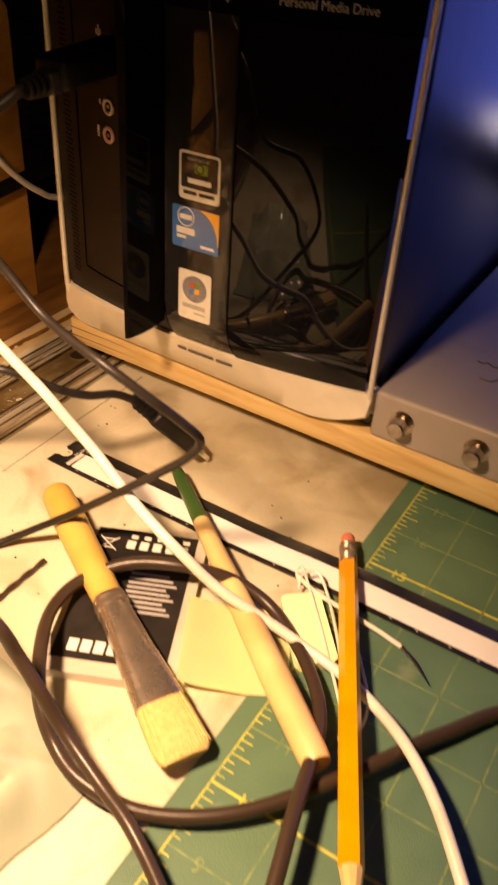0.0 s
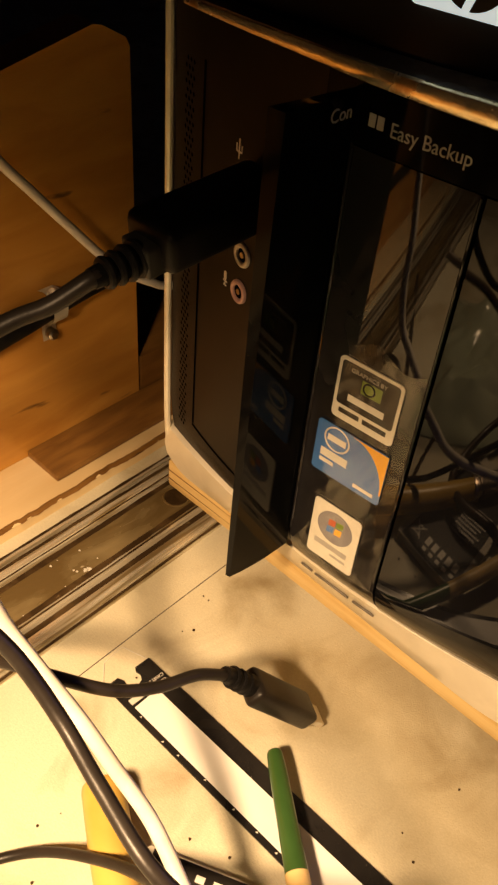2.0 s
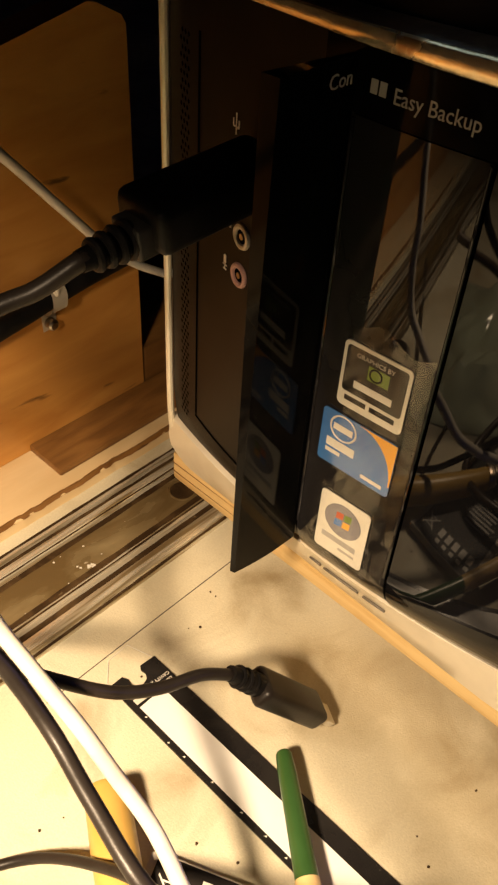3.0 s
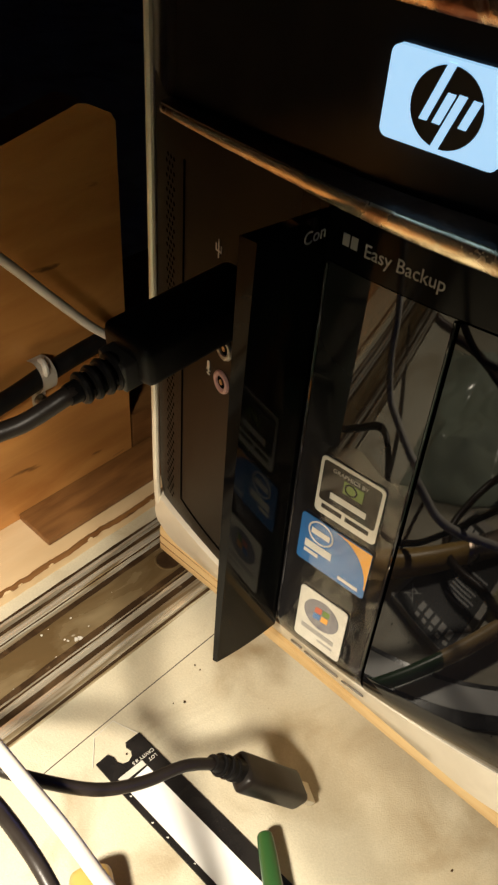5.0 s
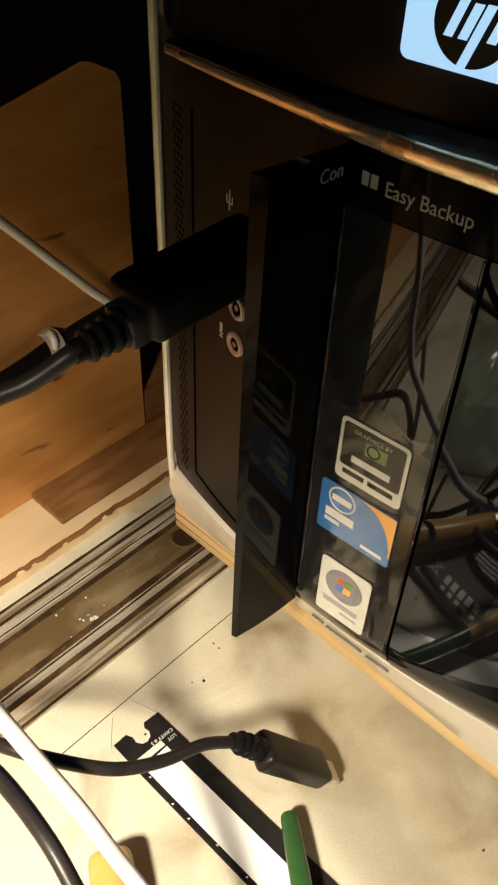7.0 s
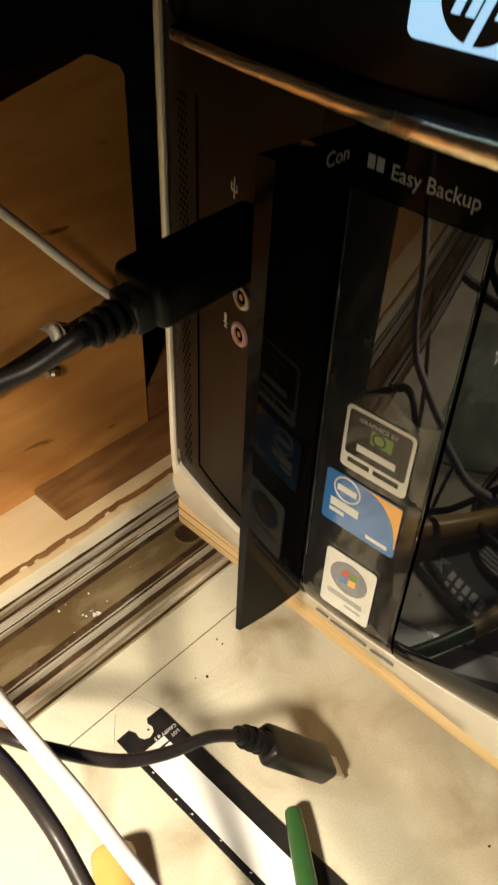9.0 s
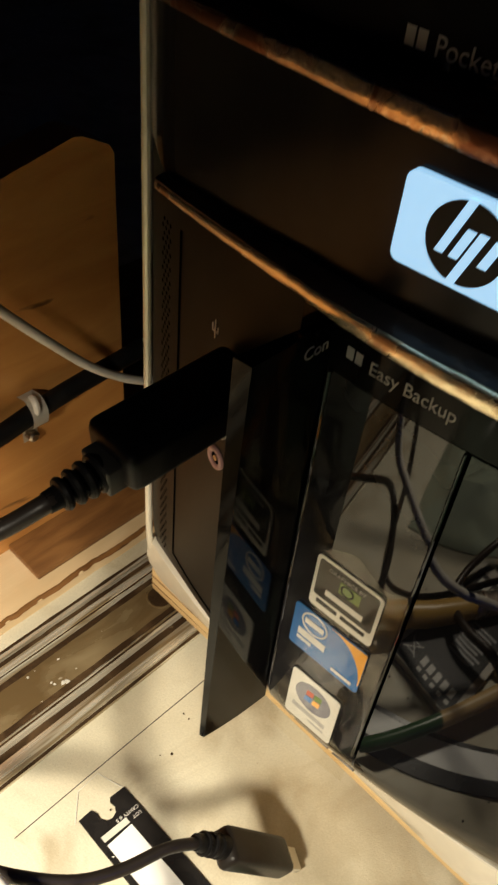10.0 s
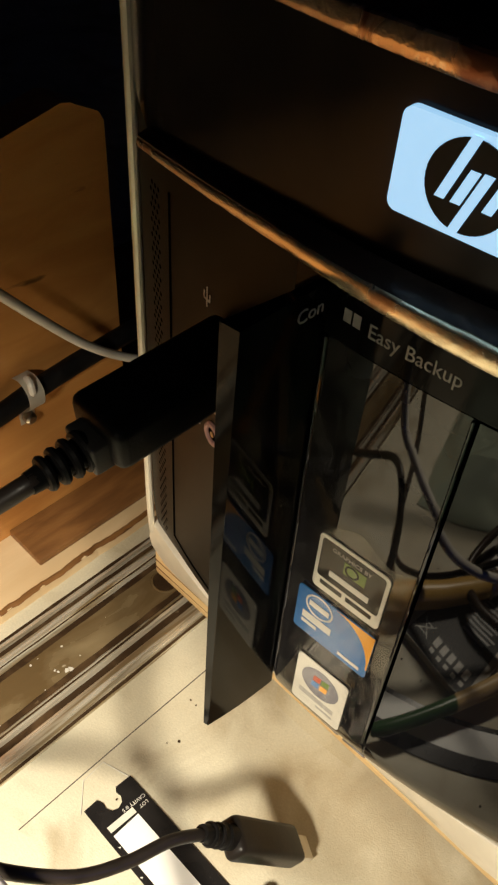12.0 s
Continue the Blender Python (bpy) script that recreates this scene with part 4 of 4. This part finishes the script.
cord("clipped_cable", [(-0.058, -0.45, 0.060), (-0.0585, -0.20, 0.068), (-0.0588, -0.08, 0.075), (-0.0586, -0.03, 0.081), (-0.0586, -0.010, 0.0845), (-0.0580, 0.015, 0.088), (-0.056, 0.06, 0.092), (-0.05, 0.14, 0.095), (-0.04, 0.30, 0.08), (-0.04, 0.45, 0.02), (-0.04, 0.50, 0.004)], 0.0042, RUBBER, "thick black cord held by the clip on the board")
cord("white_wall_cable", [(-0.061, -0.20, 0.26), (-0.058, -0.09, 0.205), (-0.050, -0.045, 0.168), (-0.049, -0.028, 0.149), (-0.048, -0.009, 0.1255), (-0.049, 0.012, 0.101), (-0.049, 0.034, 0.083), (-0.048, 0.055, 0.074), (-0.030, 0.13, 0.06), (-0.012, 0.25, 0.02), (-0.012, 0.28, 0.006)], 0.0019, WHITECORD, "thin white cord hanging across the board")


def twisted_pair():
    base = thing("twisted_wire", (0.10, -0.16, 0.0), "short twisted pair of dark wires on the bench", "wire")
    a, b = Vector((0.106, -0.196, 0.0016)), Vector((0.1030, -0.1345, 0.0016))
    for ph in (0, math.pi):
        pts = []
        for k in range(41):
            u = k / 40
            q = a.lerp(b, u) + Vector((-0.0015 * math.sin(math.pi * u), 0, 0))
            pts.append(q + Vector((0.0006 * math.cos(ph + u * 22), 0, 0.0006 * math.sin(ph + u * 22))))
        part("strand", tube(pts, 0.0008, 6, 2), BROWNCORD, base)


twisted_pair()


# ---------------------------------------------------------------- flat strip
def film_strip():
    """It lies on the bench at its notched end and climbs onto the mat."""
    base = thing("film_strip", (0.25, -0.07, 0.0), "long black and white printed plastic strip with a notched end", "plastic strip")
    x0, x1 = 0.0535, 0.56

    def climb(x):
        u = min(1.0, max(0.0, (x - 0.165) / 0.048))
        return 0.00195 * u * u * (3 - 2 * u)

    def ribbon(xa, xb, ya, yb, z0, z1, n=30, skew=0.0):
        bm = bmesh.new()
        cols = []
        for k in range(n + 1):
            x = xa + (xb - xa) * k / n
            c = climb(x)
            d = skew * (1 - k / n)
            w = (x - x0) * 0.0020
            cols.append([bm.verts.new(p) for p in ((x + d, ya - w, z0 + c), (x, yb + w, z0 + c), (x, yb + w, z1 + c), (x + d, ya - w, z1 + c))])
        for a, b in zip(cols, cols[1:]):
            for k in range(4):
                bm.faces.new((a[k], b[k], b[(k + 1) % 4], a[(k + 1) % 4]))
        bm.faces.new(cols[0])
        bm.faces.new(cols[-1][::-1])
        return bm

    part("black_backing", ribbon(x0 + 0.0100, x1, -0.0802, -0.0600, 0.0, 0.0008), INK, base, "black printed backing", smooth=False)
    notch = [(x0 + (0.0042 - 0.0042) + 0.0, -0.0745)] + [(x0 + 0.0042 + 0.0034 * math.cos(radians(a)), -0.0705 + 0.0034 * math.sin(radians(a))) for a in (-120, -80, -40, 0, 40, 80, 120)] + [(x0 + 0.001, -0.0665)]
    part("notched_end", prism([(x0 + 0.0015, -0.0600), (x0 + 0.0101, -0.0600), (x0 + 0.0101, -0.0802), (x0, -0.0800)] + notch, 0.0, 0.0008), INK, base, "black notched end", smooth=False)
    part("white_stripe", ribbon(x0 + 0.0140, x1, -0.0778, -0.0668, 0.0008, 0.00105), WHITE, base, "glossy white stripe", smooth=False)
    part("code_tab", prism([(x0 + 0.0108, -0.0668), (x0 + 0.0132, -0.0668), (x0 + 0.0126, -0.0778), (x0 + 0.0102, -0.0778)], 0.0008, 0.0010), STICKWHITE, base)
    letters("lettering", "LOT", 0.0019, pose(x0 + 0.0122, -0.0612, 0.0009, 0, 0, 265), PRINT, base)
    letters("lettering", "CAVITY # 5", 0.0019, pose(x0 + 0.0098, -0.0606, 0.0009, 0, 0, 265), PRINT, base)
    part("film_edge", tube([(0.0565, -0.0600, 0.0003), (0.0440, -0.0640, 0.0003), (0.0445, -0.0735, 0.0003), (0.0535, -0.0815, 0.0003)], 0.0002, 5, 2, straight=True), STICKWHITE, base, "clear film edge", smooth=False)
    rnd = random.Random(12)
    for k in range(26):
        x = x0 + 0.018 + 0.0115 * k + rnd.uniform(-0.003, 0.003)
        y = -0.0800 + rnd.uniform(0, 0.0016)
        c = climb(x)
        part("paint_fleck", prism([(x, y), (x + 0.0009, y + 0.0002), (x + 0.0006, y + 0.0008)], 0.0008 + c, 0.00095 + c), PRINT, base)


# ---------------------------------------------------------------- cutting mat
def cutting_mat():
    x0, y1, inch = 0.2125, 0.16, 0.0254
    base = thing("cutting_mat", (0.45, -0.1, 0.0), "green vinyl cutting mat with yellow inch rulings", "cutting mat")
    mt = part("sheet", prism(rounded(0.62, 0.70, 0.004, 4, x0 + 0.31, y1 - 0.35), 0.0, 0.0018), MAT, base, smooth=False)
    rx = 0.2205
    top_z = 0.0018

    def line(xa, ya, xb, yb, w):
        d = Vector((xb - xa, yb - ya, 0)).normalized() * w / 2
        nrm = Vector((-d.y, d.x, 0))
        return prism([(xa + nrm.x, ya + nrm.y), (xa - nrm.x, ya - nrm.y), (xb - nrm.x, yb - nrm.y), (xb + nrm.x, yb + nrm.y)], top_z, top_z + 0.00012)

    part("ruler_line", line(rx, y1 - 0.02, rx, -0.5, 0.0006), YELLOW, mt)
    tick = -0.0530 - 15 * inch
    for k in range(4, 21):
        y = tick + k * inch
        part("grid_line", line(rx + 0.0005, y, 0.80, y, 0.0006 if k % 5 else 0.0011), YELLOW if k % 5 == 0 else DIMLINE, mt)
        letters("numeral", str(k), 0.0075, pose(rx + 0.0105, y - 0.0030, top_z + 0.0001, 0, 0, 0), YELLOW if k % 5 == 0 else DIMLINE, mt)
        for j in range(1, 8):
            w = 0.0075 if j == 4 else 0.0048 if j % 2 == 0 else 0.0032
            part("tick", line(rx, y + j * inch / 8, rx + w, y + j * inch / 8, 0.00045), YELLOW, mt)
    for k in range(1, 18):
        part("grid_line", line(rx + 0.002 + k * inch, 0.14, rx + 0.002 + k * inch, -0.5, 0.0006), DIMLINE, mt)


# ---------------------------------------------------------------- loose things
def battery():
    a = math.atan2(0.019, 0.0415)
    m = pose(0.1475, -0.1325, 0.0, 0, 0, math.degrees(a))
    base = thing("phone_battery", (0.1475, -0.1325, 0.0), "flat grey phone battery with a black printed label", "battery")
    part("cell", prism(rounded(0.0520, 0.0800, 0.0016, 4, 0.001, -0.001), 0.0, 0.0048, m), BATTERY, base)
    lab = part("label", prism([(-0.0225, -0.0345), (0.0225, -0.0345), (0.0225, 0.0385), (-0.0225, 0.0385)], 0.0048, 0.0050, m), LABELBLACK, base, "black printed label", smooth=False)
    bars(m, [(-0.0170 + 0.0052 * k, -0.0310, 0.0040, 0.0058) for k in range(7)], PRINT, lab, 0.0050)
    bars(m, [(-0.0020, -0.0085 + 0.0026 * k, 0.0205 - 0.002 * (k % 3), 0.0013) for k in range(9)], GREYPRINT, lab, 0.0050)
    for k in range(5):
        bars(m, [(-0.0080 + 0.0058 * k, 0.0270, 0.0038, 0.0050), (-0.0070 + 0.0058 * k, 0.0335, 0.0030, 0.0022)], PRINT, lab, 0.0050)
    # crossed-out bin mark
    for s in (1, -1):
        part("bin_mark", prism([(-0.0205, 0.029 + 0.004 * s - 0.0003), (-0.0120, 0.029 - 0.004 * s - 0.0003), (-0.0120, 0.029 - 0.004 * s + 0.0004), (-0.0205, 0.029 + 0.004 * s + 0.0004)], 0.0050, 0.0051, m), PRINT, lab)
    bars(m, [(-0.0188, 0.0262, 0.0052, 0.0005), (-0.0188, 0.0315, 0.0052, 0.0005)], PRINT, lab, 0.0050)
    for k in range(4):
        part("contact", prism([(0.010 + 0.003 * k, -0.0412), (0.012 + 0.003 * k, -0.0412), (0.012 + 0.003 * k, -0.0400), (0.010 + 0.003 * k, -0.0400)], 0.0012, 0.0050, m), NICKEL, base)


def flat_brush():
    base = thing("flat_paintbrush", (0.15, -0.145, 0.005), "flat paintbrush with a stubby yellow handle and tan bristles", "paintbrush")
    a, b = Vector((0.0860, -0.1075, 0.0125)), Vector((0.2100, -0.1810, 0.0100))
    d = (b - a).normalized()
    at = lambda s: a + d * s
    part("handle", tube([at(0.0), at(0.002), at(0.02), at(0.045), at(0.070), at(0.0755)], [0.0056, 0.0070, 0.0073, 0.0070, 0.0062, 0.0054], 18, 5), BAMBOO, base, "yellow lacquered handle")
    side = d.cross(Vector((0, 0, 1))).normalized()

    def flat(stations, bm=None, wob=0.0):
        bm = bmesh.new()
        prev = None
        for s, w, h in stations:
            c = at(s)
            r = [bm.verts.new(c + side * w * math.copysign(abs(math.cos(t)) ** 0.6, math.cos(t)) + Vector((0, 0, h * math.copysign(abs(math.sin(t)) ** 0.8, math.sin(t))))) for t in [2 * math.pi * k / 24 for k in range(24)]]
            if prev:
                for k in range(24):
                    bm.faces.new((prev[k], prev[(k + 1) % 24], r[(k + 1) % 24], r[k]))
            else:
                bm.faces.new(r[::-1])
            prev = r
        bm.faces.new(prev)
        return bm

    part("ferrule", flat([(0.0705, 0.0066, 0.0066), (0.0722, 0.0068, 0.0068), (0.0728, 0.0063, 0.0063), (0.0742, 0.0063, 0.0063), (0.0748, 0.0068, 0.0068), (0.0762, 0.0068, 0.0068), (0.0768, 0.0063, 0.0063), (0.082, 0.0065, 0.0060), (0.100, 0.0078, 0.0048), (0.1235, 0.0096, 0.0040)]), FERRULE, base, "tarnished metal ferrule")
    bm = flat([(0.1225, 0.0091, 0.0037), (0.130, 0.0098, 0.0036), (0.139, 0.0102, 0.0030), (0.1440, 0.0098, 0.0024), (0.1462, 0.0078, 0.0014)])
    part("bristle_head", bm, BRISTLE, base, "tan bristles")
    rnd = random.Random(9)
    bm = bmesh.new()
    for k in range(420):
        u, w = rnd.uniform(-1, 1), rnd.uniform(-1, 1)
        s0 = at(0.1235) + side * u * 0.0088 + Vector((0, 0, w * 0.0034))
        s1 = at(0.1460 - 0.0032 * u * u + rnd.uniform(-0.0022, 0.0003)) + side * (u * 0.0100 + rnd.uniform(-0.0006, 0.0006)) + Vector((0, 0, w * 0.0024))
        tube([s0, s0.lerp(s1, 0.5) + Vector((0, 0, 0.0003)), s1], 0.00016, 3, 1, True, 1.0, bm, True)
    tagged(part("bristles", bm, BRISTLE, base, "tan bristles"), kind="stuff")


def round_brush():
    base = thing("paintbrush_handle", (0.18, -0.10, 0.005), "long pale wooden brush handle with a green dipped end", "paintbrush")
    a, b = Vector((0.1165, -0.0565, 0.0085)), Vector((0.2500, -0.1610, 0.0120))
    d = b - a
    at = lambda u: a + d * u
    part("green_tip", tube([at(0.0), at(0.008), at(0.05), at(0.13), at(0.245)], [0.0008, 0.0027, 0.0032, 0.0034, 0.0038], 16, 5), GREEN, base, "green dipped end")
    part("handle", tube([at(0.244), at(0.40), at(0.62), at(0.82), at(0.97), at(1.0)], [0.0039, 0.0045, 0.0054, 0.0060, 0.0056, 0.0050], 16, 5), RAWWOOD, base)


def pencil():
    base = thing("pencil", (0.23, -0.10, 0.004), "orange hexagonal pencil with a worn pink eraser", "pencil")
    a, b = Vector((0.2075, -0.0500, 0.0075)), Vector((0.2640, -0.1660, 0.0165))
    d = (b - a)
    L = 0.175
    d.normalize()
    at = lambda s: a + d * s
    part("eraser", tube([at(0.0), at(0.001), at(0.0065), at(0.0075)], [0.0022, 0.0031, 0.0033, 0.0033], 14, 3), PINK, base)
    f = part("ferrule", tube([at(0.0062), at(0.018), at(0.0185)], [0.0036, 0.0037, 0.0037], 18, 3, straight=False), FERRULE, base, "crimped metal band")
    for s in (0.0075, 0.009, 0.0105, 0.0145, 0.016, 0.0175):
        part("crimp", ring(at(s), d, 0.0036, 0.00035, 20, 5), FERRULE, f)
    part("shaft", tube([at(0.018), at(L - 0.02)], 0.0040, 6, 1, straight=True), PENCIL, base, "orange painted shaft", False)
    part("point", tube([at(L - 0.02), at(L - 0.004), at(L)], [0.0038, 0.0010, 0.0002], 10, 2, straight=True), RAWWOOD, base)


def note():
    m = pose(0.1975, -0.1280, 0.0, 0, 0, 28)
    bm = bmesh.new()
    n = 14
    g = [[None] * (n + 1) for _ in range(n + 1)]
    for i in range(n + 1):
        for j in range(n + 1):
            u, v = i / n - 0.5, j / n - 0.5
            z = 0.0022 + 0.0035 * max(0, -u + 0.1) ** 2 * 4 + 0.0006 * noise.noise(Vector((u * 4, v * 4, 0)))
            g[i][j] = bm.verts.new(m @ Vector((u * 0.042, v * 0.042, z)))
    for i in range(n):
        for j in range(n):
            bm.faces.new((g[i][j], g[i + 1][j], g[i + 1][j + 1], g[i][j + 1]))
    bmesh.ops.solidify(bm, geom=bm.faces[:], thickness=0.0003)
    tagged(part("paper_note", bm, NOTE), "small pale yellow paper note lying by the battery", "note")


def white_block():
    m = pose(0.2170, -0.1050, 0.0018, 0, 0, -50)
    base = part("paper_tab", prism(rounded(0.036, 0.017, 0.003), 0.0, 0.004, m), NOTE)
    tagged(base, "pale yellow folded paper tab under the thin wires", "note")


def thin_wires():
    W = 0.00062
    cord("thin_wire", [(0.2010, -0.0840, 0.004), (0.1985, -0.0815, 0.007), (0.1995, -0.0790, 0.008), (0.2040, -0.0830, 0.007), (0.2200, -0.1010, 0.006), (0.2370, -0.1220, 0.006), (0.2490, -0.1360, 0.005), (0.2545, -0.1360, 0.005), (0.2520, -0.1230, 0.005), (0.2400, -0.1060, 0.006)], W, WHITECORD, "thin white hookup wire bent into long loops", "wire", 7)
    cord("thin_wire", [(0.2030, -0.0875, 0.004), (0.2020, -0.0830, 0.008), (0.2065, -0.0790, 0.009), (0.2130, -0.0830, 0.007), (0.2260, -0.0990, 0.006), (0.2400, -0.1200, 0.006), (0.2470, -0.1330, 0.004), (0.2500, -0.1430, 0.004)], W, WHITECORD, "thin white hookup wire bent into long loops", "wire", 7)
    w = cord("thin_wire", [(0.1995, -0.0830, 0.006), (0.2110, -0.0870, 0.006), (0.2250, -0.0890, 0.006), (0.2400, -0.0900, 0.005), (0.2520, -0.0915, 0.004)], 0.0010, WHITECORD, "thin white wire with a bare tinned end", "wire", 8)
    part("bare_end", tube([(0.2515, -0.0915, 0.0042), (0.2590, -0.0950, 0.0036), (0.2680, -0.1020, 0.0034)], [0.0007, 0.0008, 0.0002], 6, 4), NICKEL, w, "bare tinned wire end")


def plastic_bag():
    bm = bmesh.new()
    n = 60
    g = [[None] * (n + 1) for _ in range(n + 1)]
    for i in range(n + 1):
        for j in range(n + 1):
            u, v = i / n, j / n
            x, y = 0.066 + 0.112 * u + 0.010 * v, -0.325 + 0.147 * v - 0.022 * u * u * v
            e = min(u, 1 - u, v, 1 - v)
            z = 0.001 + 0.026 * min(1, e * 5) * (0.6 + 0.7 * noise.noise(Vector((u * 3, v * 3, 2)))) + 0.0045 * min(1, e * 8) * abs(noise.noise(Vector((u * 7 + v * 4, v * 6 - u * 3, 5)))) ** 0.7
            x += 0.004 * noise.noise(Vector((u * 5, v * 5, 8)))
            g[i][j] = bm.verts.new((x, y, max(z, 0.0008)))
    for i in range(n):
        for j in range(n):
            bm.faces.new((g[i][j], g[i + 1][j], g[i + 1][j + 1], g[i][j + 1]))
    tagged(part("plastic_bag", bm, BAG), "crumpled frosted clear plastic bag on the bench", "plastic bag")


def steel_box():
    base = thing("metal_enclosure", (0.33, 0.15, 0.030), "flat grey steel enclosure with thumbscrews along its front", "enclosure")
    part("shell", box(0.1918, 0.56, -0.0030, 0.290, 0.0302, 0.0560, 0.0025, 3), STEEL, base)
    for x in (0.2070, 0.2435, 0.2800):
        c = Vector((x, -0.002, 0.0440))
        s = part("thumbscrew", tube([c, c + Vector((0, -0.004, 0)), c + Vector((0, -0.0045, 0)), c + Vector((0, -0.0090, 0)), c + Vector((0, -0.0098, 0))], [0.0028, 0.0028, 0.0044, 0.0044, 0.0038], 20, 1, straight=True), NICKEL, base, "knurled nickel thumbscrew")
        part("washer", prism(disc(0.0062, 24), 0, 0.0012, pose(x, -0.002, 0.0440, 90, 0, 0)), NICKEL, s)
    rnd = random.Random(4)
    for x, y, w in ((0.222, 0.055, 0.012), (0.238, 0.062, 0.016), (0.228, 0.040, 0.015), (0.246, 0.046, 0.010), (0.244, 0.030, 0.013)):
        pts = [(x + w * k / 5, y + rnd.uniform(-0.003, 0.003), 0.0561) for k in range(6)]
        part("pen_scribble", tube(pts, 0.0005, 5, 4), DARKPRINT, base, "illegible dark pen scribble")


film_strip()
cutting_mat()
battery()
flat_brush()
round_brush()
pencil()
note()
white_block()
thin_wires()
plastic_bag()
steel_box()


def monitor():
    base = thing("monitor", (0.48, 0.36, 0.030), "computer monitor glowing blue behind the steel enclosure", "monitor")
    part("housing", box(0.200, 0.780, 0.3300, 0.3550, 0.062, 0.400, 0.006, 3), CASE, base)
    screen = part("screen", box(0.212, 0.768, 0.3280, 0.3299, 0.074, 0.388), NAVYSCREEN, base, "lit blue screen")
    part("screen_window", box(0.228, 0.300, 0.3270, 0.3278, 0.078, 0.096), SCREENWHITE, screen, "white window on the screen")
    part("stem", box(0.46, 0.52, 0.356, 0.374, 0.036, 0.26, 0.004, 2), CASE, base)
    part("foot", box(0.38, 0.60, 0.310, 0.415, 0.0302, 0.040, 0.003, 2), CASE, base)


monitor()
